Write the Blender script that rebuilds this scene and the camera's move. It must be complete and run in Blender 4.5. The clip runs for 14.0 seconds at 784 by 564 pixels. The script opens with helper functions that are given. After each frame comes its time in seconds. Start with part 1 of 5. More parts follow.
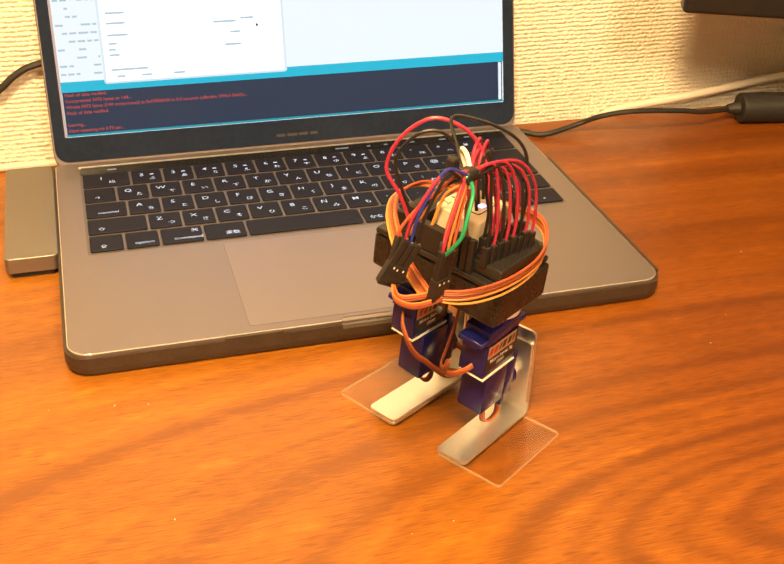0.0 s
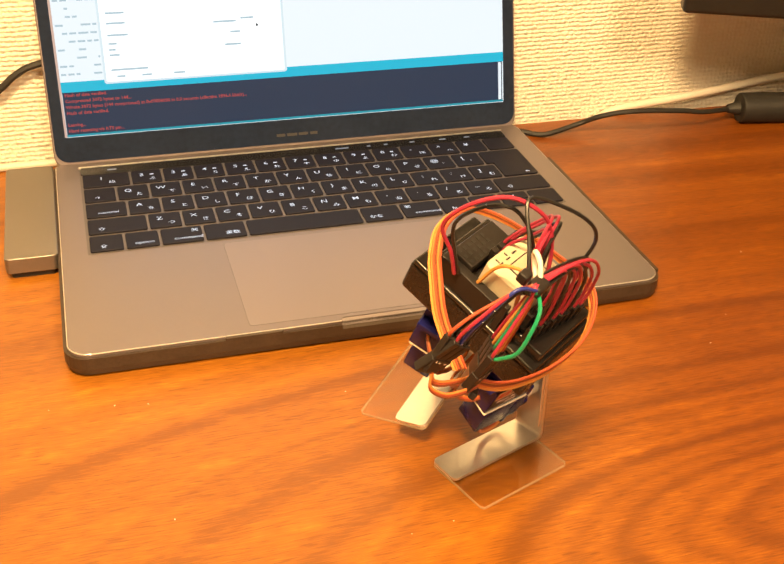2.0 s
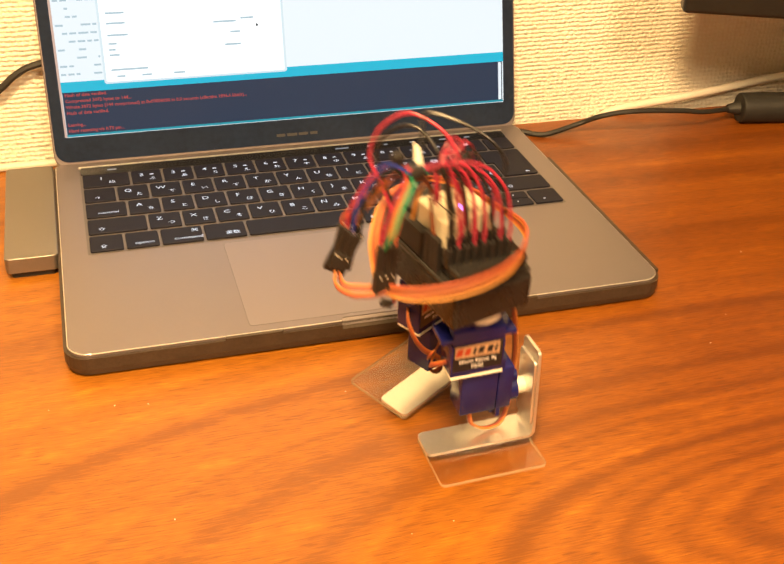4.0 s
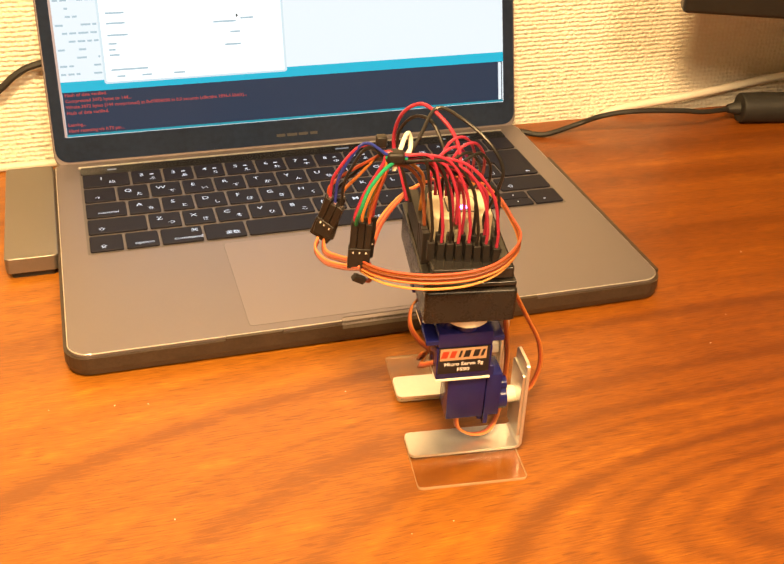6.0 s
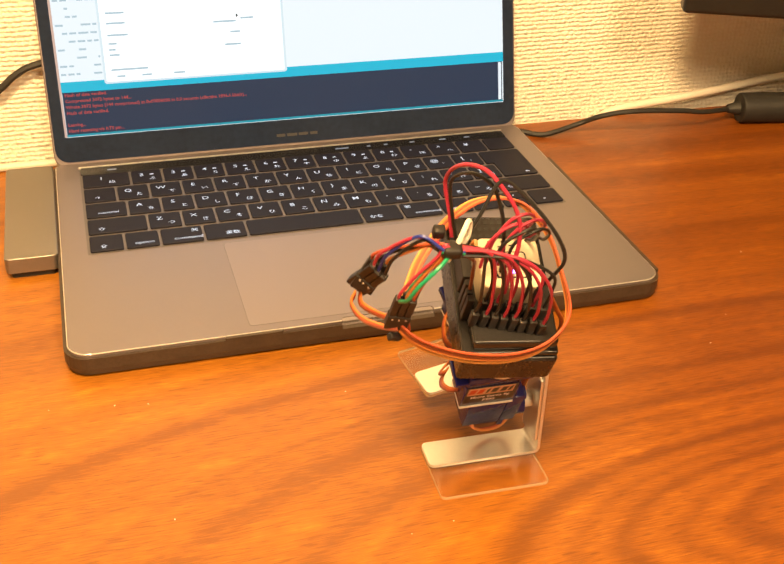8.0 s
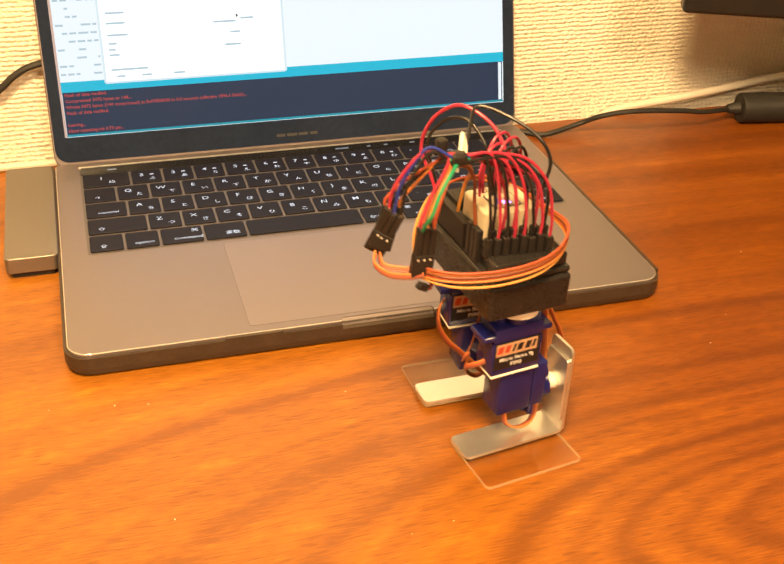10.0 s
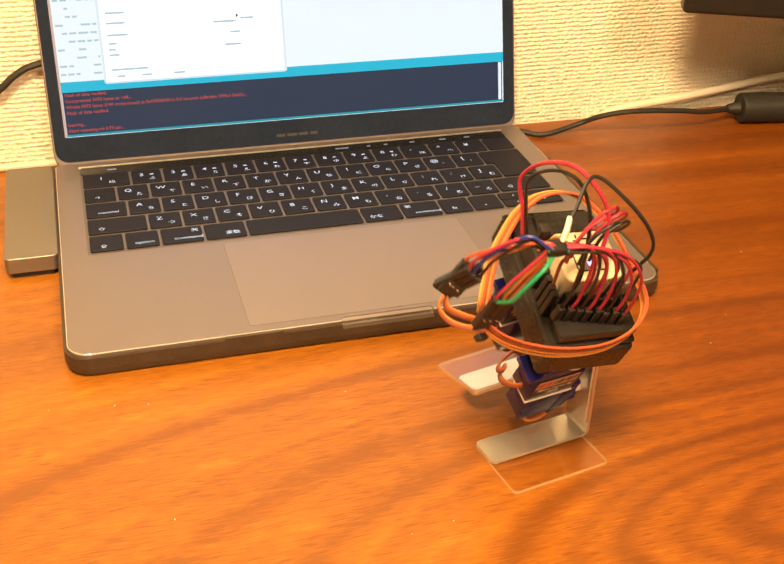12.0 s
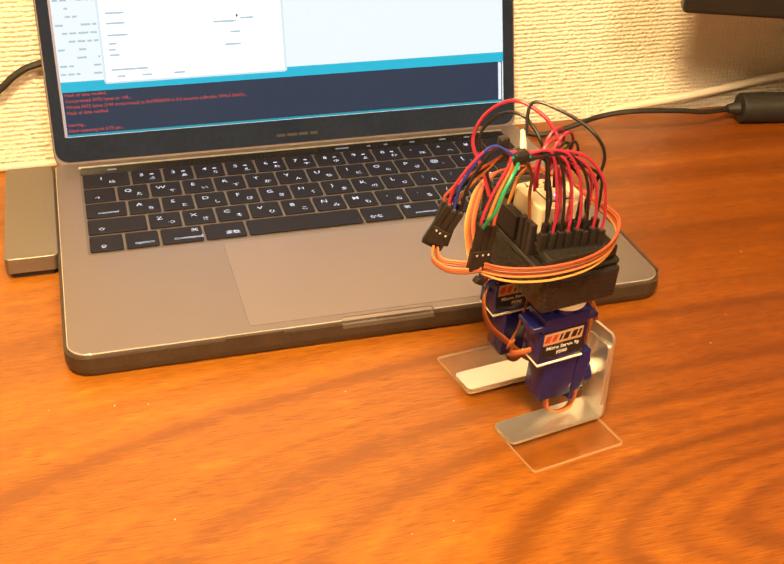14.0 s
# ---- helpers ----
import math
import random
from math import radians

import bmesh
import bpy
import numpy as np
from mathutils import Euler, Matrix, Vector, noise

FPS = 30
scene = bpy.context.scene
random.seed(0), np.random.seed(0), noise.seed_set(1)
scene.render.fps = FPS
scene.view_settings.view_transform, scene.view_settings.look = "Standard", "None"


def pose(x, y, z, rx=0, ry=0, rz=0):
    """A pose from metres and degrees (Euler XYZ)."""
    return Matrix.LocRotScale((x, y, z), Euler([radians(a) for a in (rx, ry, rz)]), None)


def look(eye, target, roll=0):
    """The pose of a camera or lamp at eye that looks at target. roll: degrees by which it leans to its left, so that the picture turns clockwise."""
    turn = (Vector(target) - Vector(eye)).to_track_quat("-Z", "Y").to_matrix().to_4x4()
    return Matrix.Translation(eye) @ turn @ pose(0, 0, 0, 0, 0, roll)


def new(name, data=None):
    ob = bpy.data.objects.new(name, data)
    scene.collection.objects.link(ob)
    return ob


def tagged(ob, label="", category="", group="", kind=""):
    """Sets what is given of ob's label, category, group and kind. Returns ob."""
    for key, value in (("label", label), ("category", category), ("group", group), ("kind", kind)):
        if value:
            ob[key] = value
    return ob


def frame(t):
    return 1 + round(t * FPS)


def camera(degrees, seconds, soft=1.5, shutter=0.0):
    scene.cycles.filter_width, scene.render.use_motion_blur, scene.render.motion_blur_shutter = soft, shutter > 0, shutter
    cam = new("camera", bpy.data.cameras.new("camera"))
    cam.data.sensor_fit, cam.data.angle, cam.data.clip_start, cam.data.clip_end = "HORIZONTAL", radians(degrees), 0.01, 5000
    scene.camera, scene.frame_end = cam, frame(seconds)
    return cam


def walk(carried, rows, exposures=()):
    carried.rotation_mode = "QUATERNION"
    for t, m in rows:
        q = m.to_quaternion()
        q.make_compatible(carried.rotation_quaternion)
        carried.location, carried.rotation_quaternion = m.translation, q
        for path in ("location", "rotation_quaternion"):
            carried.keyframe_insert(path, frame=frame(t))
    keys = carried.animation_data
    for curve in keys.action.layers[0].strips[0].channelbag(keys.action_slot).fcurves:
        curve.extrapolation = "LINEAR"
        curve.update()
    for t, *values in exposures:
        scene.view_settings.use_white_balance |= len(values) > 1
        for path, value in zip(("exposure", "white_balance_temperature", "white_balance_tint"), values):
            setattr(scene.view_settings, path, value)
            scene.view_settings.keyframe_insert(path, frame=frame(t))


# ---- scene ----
# ---- camera ----
cam = camera(40.28, 14.0, soft=1.5, shutter=0.5)
VIEW = pose(0.0203, -0.4204, 0.3015, 58.472, -1.907, -16.447)
walk(cam, [(0.0, VIEW), (14.0, VIEW)], exposures=[(0.0, 0.0), (14.0, 0.0)])

# ---- light ----
world = bpy.data.worlds.new("room_air")
scene.world = world
world.use_nodes = True
world.node_tree.nodes["Background"].inputs[0].default_value = (1.0, 0.66, 0.36, 1)
world.node_tree.nodes["Background"].inputs[1].default_value = 0.10


def area_lamp(name, at, aim, size, watts, colour):
    data = bpy.data.lights.new(name, "AREA")
    data.shape, data.size, data.energy, data.color = "DISK", size, watts, colour
    ob = new(name, data)
    ob.matrix_world = look(at, aim)
    return ob


# the warm lamp that hangs over the desk, and an added fill light behind
area_lamp("lamp_light", (-0.05, -0.45, 0.79), (0.26, 0.20, 0.05), 0.20, 20.6, (1.0, 0.64, 0.28))
area_lamp("room_fill", (0.55, -1.95, 1.58), (0.3, -0.2, 0.0), 0.5, 41.0, (1.0, 0.68, 0.36))

# ---- materials ----


def mat(name, colour, rough=0.5, metal=0.0, spot=0.0, scale=40.0, bump=0.0, bump_scale=400.0, coat=0.0, trans=0.0, ior=1.45, wear=0.0):
    """A principled material with colour drift at two scales, uneven gloss and fine relief."""
    m = bpy.data.materials.new(name)
    m.use_nodes = True
    t = m.node_tree
    b = t.nodes["Principled BSDF"]
    b.inputs["Metallic"].default_value = metal
    b.inputs["Roughness"].default_value = rough
    b.inputs["Coat Weight"].default_value = coat
    b.inputs["Transmission Weight"].default_value = trans
    b.inputs["IOR"].default_value = ior
    b.inputs["Base Color"].default_value = (*colour, 1)
    co = t.nodes.new("ShaderNodeTexCoord")
    if spot or wear:
        n1 = t.nodes.new("ShaderNodeTexNoise")
        n1.inputs["Scale"].default_value, n1.inputs["Detail"].default_value = scale, 5.0
        n2 = t.nodes.new("ShaderNodeTexNoise")
        n2.inputs["Scale"].default_value, n2.inputs["Detail"].default_value = scale * 9, 3.0
        for n in (n1, n2):
            t.links.new(co.outputs["Object"], n.inputs["Vector"])
        add = t.nodes.new("ShaderNodeMath")
        add.operation = "ADD"
        t.links.new(n1.outputs[0], add.inputs[0]), t.links.new(n2.outputs[0], add.inputs[1])
        half = t.nodes.new("ShaderNodeMath")
        half.operation = "MULTIPLY"
        half.inputs[1].default_value = 0.5
        t.links.new(add.outputs[0], half.inputs[0])
        ramp = t.nodes.new("ShaderNodeMapRange")
        ramp.inputs[1].default_value, ramp.inputs[2].default_value = 0.35, 0.65
        ramp.inputs[3].default_value, ramp.inputs[4].default_value = 1 - spot, 1 + spot
        t.links.new(half.outputs[0], ramp.inputs[0])
        mul = t.nodes.new("ShaderNodeMix")
        mul.data_type, mul.blend_type = "RGBA", "MULTIPLY"
        mul.inputs[0].default_value = 1.0
        mul.inputs[6].default_value = (*colour, 1)
        t.links.new(ramp.outputs[0], mul.inputs[7])
        t.links.new(mul.outputs[2], b.inputs["Base Color"])
        rr = t.nodes.new("ShaderNodeMapRange")
        rr.inputs[1].default_value, rr.inputs[2].default_value = 0.35, 0.65
        rr.inputs[3].default_value, rr.inputs[4].default_value = max(rough - 0.03 - wear, 0.02), min(rough + 0.03 + wear, 1.0)
        t.links.new(half.outputs[0], rr.inputs[0])
        t.links.new(rr.outputs[0], b.inputs["Roughness"])
    if bump:
        n3 = t.nodes.new("ShaderNodeTexNoise")
        n3.inputs["Scale"].default_value, n3.inputs["Detail"].default_value = bump_scale, 3.0
        t.links.new(co.outputs["Object"], n3.inputs["Vector"])
        bp = t.nodes.new("ShaderNodeBump")
        bp.inputs["Strength"].default_value, bp.inputs["Distance"].default_value = bump, 0.0006
        t.links.new(n3.outputs[0], bp.inputs["Height"])
        t.links.new(bp.outputs[0], b.inputs["Normal"])
    return m


def glow(name, colour, strength):
    """What shines of itself: the picture on a screen, a small lamp."""
    m = bpy.data.materials.new(name)
    m.use_nodes = True
    b = m.node_tree.nodes["Principled BSDF"]
    b.inputs["Base Color"].default_value = (0.01, 0.01, 0.012, 1)
    b.inputs["Roughness"].default_value = 0.25
    b.inputs["Specular IOR Level"].default_value = 0.3
    b.inputs["Emission Color"].default_value = (*colour, 1)
    b.inputs["Emission Strength"].default_value = strength
    return m


# right-hand tint: redder heartwood, with the weaker light there put into it
HEARTWOOD_SHADE = (0.65, 0.50, 0.39, 1)


def wood(name):
    """Oiled reddish desk wood: long grain with one cathedral figure, fine pores."""
    m = bpy.data.materials.new(name)
    m.use_nodes = True
    t = m.node_tree
    b = t.nodes["Principled BSDF"]
    N, L = t.nodes.new, t.links.new
    co = N("ShaderNodeTexCoord")
    # slow warp of the grain
    warp = N("ShaderNodeTexNoise")
    warp.inputs["Scale"].default_value, warp.inputs["Detail"].default_value = 5.0, 3.0
    squash = N("ShaderNodeMapping")
    squash.inputs["Scale"].default_value = (0.5, 1.6, 1.0)
    L(co.outputs["Object"], squash.inputs[0]), L(squash.outputs[0], warp.inputs["Vector"])
    wv = N("ShaderNodeVectorMath")
    wv.operation = "MULTIPLY_ADD"
    wv.inputs[1].default_value = (0.05, 0.016, 0.0)
    L(warp.outputs["Color"], wv.inputs[0]), L(co.outputs["Object"], wv.inputs[2])
    ring = N("ShaderNodeMapping")
    ring.inputs["Location"].default_value = (-0.355 * 0.34, 0.157, 0)
    ring.inputs["Scale"].default_value = (0.34, 1.0, 0.0)
    L(wv.outputs[0], ring.inputs[0])
    dist = N("ShaderNodeVectorMath")
    dist.operation = "LENGTH"
    L(ring.outputs[0], dist.inputs[0])
    # year rings of uneven width
    along = N("ShaderNodeTexNoise")
    along.noise_dimensions = "1D"
    along.inputs["Scale"].default_value, along.inputs["Detail"].default_value = 24.0, 3.5
    along.inputs["Roughness"].default_value = 0.62
    L(dist.outputs["Value"], along.inputs["W"])
    # streaks of the fibre
    fibre_map = N("ShaderNodeMapping")
    fibre_map.inputs["Scale"].default_value = (9.0, 300.0, 1.0)
    L(wv.outputs[0], fibre_map.inputs[0])
    fibre = N("ShaderNodeTexNoise")
    fibre.inputs["Scale"].default_value, fibre.inputs["Detail"].default_value = 1.0, 4.0
    L(fibre_map.outputs[0], fibre.inputs["Vector"])
    pore_map = N("ShaderNodeMapping")
    pore_map.inputs["Scale"].default_value = (110.0, 1500.0, 1.0)
    L(wv.outputs[0], pore_map.inputs[0])
    pore = N("ShaderNodeTexNoise")
    pore.inputs["Scale"].default_value, pore.inputs["Detail"].default_value = 1.0, 2.0
    L(pore_map.outputs[0], pore.inputs["Vector"])
    blotch = N("ShaderNodeTexNoise")
    blotch.inputs["Scale"].default_value, blotch.inputs["Detail"].default_value = 11.0, 4.0
    L(squash.outputs[0], blotch.inputs["Vector"])

    def scaled(out, k, add):
        s = N("ShaderNodeMath")
        s.operation = "MULTIPLY_ADD"
        s.inputs[1].default_value, s.inputs[2].default_value = k, add
        L(out, s.inputs[0])
        return s.outputs[0]

    def plus(a, c):
        s = N("ShaderNodeMath")
        s.operation = "ADD"
        L(a, s.inputs[0]), L(c, s.inputs[1])
        return s.outputs[0]

    mix = plus(plus(scaled(along.outputs[0], 0.70, -0.10), scaled(fibre.outputs[0], 0.22, -0.09)), plus(scaled(pore.outputs[0], 0.60, -0.31), scaled(blotch.outputs[0], 0.30, -0.09)))
    # open pores as short dark dashes, and pale flecks across the grain
    dash_map, dash, dash_cut = N("ShaderNodeMapping"), N("ShaderNodeTexNoise"), N("ShaderNodeMapRange")
    dash_map.inputs["Scale"].default_value = (85.0, 1150.0, 1.0)
    dash.inputs["Scale"].default_value, dash.inputs["Detail"].default_value = 1.0, 1.0
    dash_cut.interpolation_type = "SMOOTHSTEP"
    dash_cut.inputs[1].default_value, dash_cut.inputs[2].default_value, dash_cut.inputs[4].default_value = 0.58, 0.72, -0.22
    L(wv.outputs[0], dash_map.inputs[0]), L(dash_map.outputs[0], dash.inputs["Vector"]), L(dash.outputs[0], dash_cut.inputs[0])
    fleck_map, fleck, fleck_cut = N("ShaderNodeMapping"), N("ShaderNodeTexNoise"), N("ShaderNodeMapRange")
    fleck_map.inputs["Scale"].default_value = (38.0, 95.0, 1.0)
    fleck.inputs["Scale"].default_value, fleck.inputs["Detail"].default_value = 1.0, 3.0
    fleck_cut.interpolation_type = "SMOOTHSTEP"
    fleck_cut.inputs[1].default_value, fleck_cut.inputs[2].default_value, fleck_cut.inputs[4].default_value = 0.52, 0.80, 0.15
    L(wv.outputs[0], fleck_map.inputs[0]), L(fleck_map.outputs[0], fleck.inputs["Vector"]), L(fleck.outputs[0], fleck_cut.inputs[0])
    mix = plus(mix, plus(dash_cut.outputs[0], fleck_cut.outputs[0]))
    # dark year lines of the cathedral figure
    for radius, width, depth in ((0.059, 0.0055, -0.26), (0.068, 0.0025, -0.08), (0.050, 0.0025, -0.09), (0.043, 0.0040, -0.16), (0.034, 0.0030, -0.12), (0.026, 0.0045, -0.18), (0.013, 0.0030, -0.10), (0.078, 0.0030, -0.10), (0.088, 0.0060, -0.14), (0.108, 0.008, -0.16), (0.122, 0.003, -0.10), (0.150, 0.005, -0.12)):
        off, size, dip = N("ShaderNodeMath"), N("ShaderNodeMath"), N("ShaderNodeMapRange")
        off.operation, size.operation, dip.interpolation_type = "SUBTRACT", "ABSOLUTE", "SMOOTHSTEP"
        off.inputs[1].default_value = radius
        dip.inputs[2].default_value, dip.inputs[3].default_value, dip.inputs[4].default_value = width, depth, 0.0
        L(dist.outputs["Value"], off.inputs[0]), L(off.outputs[0], size.inputs[0]), L(size.outputs[0], dip.inputs[0])
        mix = plus(mix, dip.outputs[0])
    ramp = N("ShaderNodeValToRGB")
    e = ramp.color_ramp.elements
    e[0].position, e[0].color = 0.12, (0.200, 0.064, 0.007, 1)
    e[1].position, e[1].color = 0.80, (0.600, 0.290, 0.024, 1)
    mid = e.new(0.40)
    mid.color = (0.345, 0.120, 0.010, 1)
    mid2 = e.new(0.58)
    mid2.color = (0.470, 0.185, 0.014, 1)
    L(mix, ramp.inputs[0])
    # redder, browner heartwood beside the sapwood, also painting in the desk's dimmer right
    split, heart_shade, tint = N("ShaderNodeSeparateXYZ"), N("ShaderNodeMapRange"), N("ShaderNodeMix")
    L(wv.outputs[0], split.inputs[0]), L(split.outputs[0], heart_shade.inputs[0])
    heart_shade.interpolation_type = "SMOOTHSTEP"
    heart_shade.inputs[1].default_value, heart_shade.inputs[2].default_value = 0.10, 0.36
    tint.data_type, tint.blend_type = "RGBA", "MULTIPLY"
    tint.inputs[7].default_value = HEARTWOOD_SHADE
    L(heart_shade.outputs[0], tint.inputs[0]), L(ramp.outputs[0], tint.inputs[6]), L(tint.outputs[2], b.inputs["Base Color"])
    # oil finish of uneven gloss
    rough = N("ShaderNodeMapRange")
    rough.inputs[3].default_value, rough.inputs[4].default_value = 0.30, 0.50
    L(blotch.outputs[0], rough.inputs[0]), L(rough.outputs[0], b.inputs["Roughness"])
    bp = N("ShaderNodeBump")
    bp.inputs["Strength"].default_value, bp.inputs["Distance"].default_value = 0.35, 0.0004
    L(plus(scaled(pore.outputs[0], 0.7, 0.0), scaled(fibre.outputs[0], 0.5, 0.0)), bp.inputs["Height"])
    L(bp.outputs[0], b.inputs["Normal"])
    return m


def wallpaper(name):
    """Cream vinyl wallpaper with a coarse woven relief."""
    m = bpy.data.materials.new(name)
    m.use_nodes = True
    t = m.node_tree
    b = t.nodes["Principled BSDF"]
    N, L = t.nodes.new, t.links.new
    co = N("ShaderNodeTexCoord")
    turn = N("ShaderNodeMapping")
    turn.inputs["Rotation"].default_value = (radians(-90), 0, 0)
    L(co.outputs["Object"], turn.inputs[0])
    warp = N("ShaderNodeTexNoise")
    warp.inputs["Scale"].default_value, warp.inputs["Detail"].default_value = 160.0, 2.0
    L(turn.outputs[0], warp.inputs["Vector"])
    wv = N("ShaderNodeVectorMath")
    wv.operation = "MULTIPLY_ADD"
    wv.inputs[1].default_value = (0.0022, 0.0012, 0.0)
    L(warp.outputs["Color"], wv.inputs[0]), L(turn.outputs[0], wv.inputs[2])
    stretch = N("ShaderNodeMapping")
    stretch.inputs["Scale"].default_value = (285.0, 330.0, 0.0)
    L(wv.outputs[0], stretch.inputs[0])
    knots = N("ShaderNodeTexVoronoi")
    knots.voronoi_dimensions, knots.feature = "2D", "SMOOTH_F1"
    knots.inputs["Scale"].default_value, knots.inputs["Randomness"].default_value, knots.inputs["Smoothness"].default_value = 1.0, 0.45, 0.25
    L(stretch.outputs[0], knots.inputs["Vector"])
    rows = N("ShaderNodeTexWave")
    rows.wave_type, rows.bands_direction = "BANDS", "Y"
    rows.inputs["Scale"].default_value, rows.inputs["Distortion"].default_value, rows.inputs["Detail Scale"].default_value = 0.3183, 0.8, 1.5
    L(stretch.outputs[0], rows.inputs["Vector"])
    fine = N("ShaderNodeTexNoise")
    fine.inputs["Scale"].default_value, fine.inputs["Detail"].default_value = 700.0, 3.0
    L(turn.outputs[0], fine.inputs["Vector"])
    h1 = N("ShaderNodeMath")
    h1.operation = "MULTIPLY_ADD"
    h1.inputs[1].default_value = -1.5
    soft_rows = N("ShaderNodeMath")
    soft_rows.operation = "MULTIPLY"
    soft_rows.inputs[1].default_value = 0.35
    L(rows.outputs["Fac"], soft_rows.inputs[0])
    L(knots.outputs["Distance"], h1.inputs[0]), L(soft_rows.outputs[0], h1.inputs[2])
    h = N("ShaderNodeMath")
    h.operation = "MULTIPLY_ADD"
    h.inputs[1].default_value = 0.5
    L(fine.outputs[0], h.inputs[0]), L(h1.outputs[0], h.inputs[2])
    bp = N("ShaderNodeBump")
    bp.inputs["Strength"].default_value, bp.inputs["Distance"].default_value = 0.85, 0.0010
    L(h.outputs[0], bp.inputs["Height"]), L(bp.outputs[0], b.inputs["Normal"])
    big = N("ShaderNodeTexNoise")
    big.inputs["Scale"].default_value, big.inputs["Detail"].default_value = 9.0, 4.0
    L(co.outputs["Object"], big.inputs["Vector"])
    ramp = N("ShaderNodeValToRGB")
    e = ramp.color_ramp.elements
    e[0].position, e[0].color = 0.3, (0.89, 0.86, 0.74, 1)
    e[1].position, e[1].color = 0.7, (0.93, 0.91, 0.81, 1)
    L(big.outputs[0], ramp.inputs[0])
    # shade of the hollows between the knots, mixed into the colour
    hollow_shade = N("ShaderNodeMix")
    hollow_shade.data_type, hollow_shade.blend_type = "RGBA", "MIX"
    hollow_shade.inputs[7].default_value = (0.70, 0.60, 0.42, 1)
    k = N("ShaderNodeMath")
    k.operation = "MULTIPLY"
    k.inputs[1].default_value = 0.36
    L(knots.outputs["Distance"], k.inputs[0]), L(k.outputs[0], hollow_shade.inputs[0]), L(ramp.outputs[0], hollow_shade.inputs[6])
    L(hollow_shade.outputs[2], b.inputs["Base Color"])
    b.inputs["Roughness"].default_value = 0.75
    return m




def clear(name, tint):
    """Thin clear plastic: lets the light straight through and mirrors at a slant."""
    m = bpy.data.materials.new(name)
    m.use_nodes = True
    t = m.node_tree
    t.nodes.remove(t.nodes["Principled BSDF"])
    N, L = t.nodes.new, t.links.new
    see, shine, f, mix = N("ShaderNodeBsdfTransparent"), N("ShaderNodeBsdfGlossy"), N("ShaderNodeMath"), N("ShaderNodeMixShader")
    see.inputs[0].default_value = (*tint, 1)
    shine.inputs["Roughness"].default_value = 0.08
    lw, lift = N("ShaderNodeLayerWeight"), N("ShaderNodeMath")
    lift.operation, f.operation = "POWER", "MULTIPLY_ADD"
    lift.inputs[1].default_value = 4.0
    f.inputs[1].default_value, f.inputs[2].default_value = 0.6, 0.03
    L(lw.outputs["Facing"], lift.inputs[0]), L(lift.outputs[0], f.inputs[0])
    co, n = N("ShaderNodeTexCoord"), N("ShaderNodeTexNoise")
    n.inputs["Scale"].default_value = 300.0
    L(co.outputs["Object"], n.inputs["Vector"])
    bp = N("ShaderNodeBump")
    bp.inputs["Strength"].default_value, bp.inputs["Distance"].default_value = 0.06, 0.0003
    L(n.outputs[0], bp.inputs["Height"]), L(bp.outputs[0], shine.inputs["Normal"])
    L(f.outputs[0], mix.inputs[0]), L(see.outputs[0], mix.inputs[1]), L(shine.outputs[0], mix.inputs[2])
    L(mix.outputs[0], t.nodes["Material Output"].inputs[0])
    return m


WOOD = wood("desk_wood")
PAPER = wallpaper("woven_wallpaper")
PLASTER = mat("plaster", (0.70, 0.64, 0.53), 0.8, spot=0.05, scale=3.0, bump=0.2)
FLOORING = mat("floor_boards", (0.22, 0.12, 0.06), 0.5, spot=0.2, scale=4.0)
ALU = mat("space_grey_aluminium", (0.274, 0.242, 0.256), 0.50, 0.8, spot=0.03, scale=60, bump=0.08, bump_scale=2500)
SHELL = mat("dark_shell_plastic", (0.046, 0.031, 0.021), 0.42, spot=0.2, scale=90, bump=0.1, bump_scale=1200)
ALU_NOTCH = mat("notch_aluminium", (0.42, 0.40, 0.375), 0.38, 0.9)
ALU_BRIGHT = mat("polished_edge", (0.85, 0.83, 0.80), 0.30, 0.75)
ALU_HUB = mat("hub_aluminium", (0.262, 0.244, 0.230), 0.45, 0.85, spot=0.04, scale=60, bump=0.08, bump_scale=2500)
PAD = mat("trackpad_glass", (0.318, 0.278, 0.290), 0.50, 0.8, spot=0.02, scale=40, bump=0.08, bump_scale=2500)
WELL = mat("keyboard_well", (0.19, 0.175, 0.180), 0.5, 0.7)
KEYCAP = mat("black_keycap", (0.009, 0.009, 0.019), 0.55, ior=1.28, spot=0.15, scale=90, bump=0.1, bump_scale=1800)
KEY_LIGHT = glow("backlit_legend", (0.86, 0.90, 1.0), 0.95)
LEGEND = mat("white_legend", (0.78, 0.78, 0.80), 0.6)
BAR_GLASS = mat("touch_bar_glass", (0.012, 0.012, 0.014), 0.18)
BEZEL = mat("bezel_glass", (0.015, 0.024, 0.052), 0.16, ior=1.36, spot=0.2, scale=30)
RUBBER = mat("black_rubber", (0.018, 0.017, 0.016), 0.55, spot=0.2, scale=120, bump=0.15)
GREY_PRINT = mat("grey_print", (0.05, 0.05, 0.055), 0.4)
CASE = mat("black_case_plastic", (0.018, 0.015, 0.014), 0.28, ior=1.40, spot=0.08, scale=160, bump=0.015, bump_scale=1500)
CASE_SMOOTH = mat("black_smooth_plastic", (0.020, 0.018, 0.017), 0.18, spot=0.2, scale=120)
WHITE_CABLE = mat("white_cable", (0.72, 0.68, 0.60), 0.45, spot=0.05, scale=60)
MONITOR_BLACK = mat("monitor_plastic", (0.012, 0.011, 0.010), 0.35, spot=0.2, scale=40)

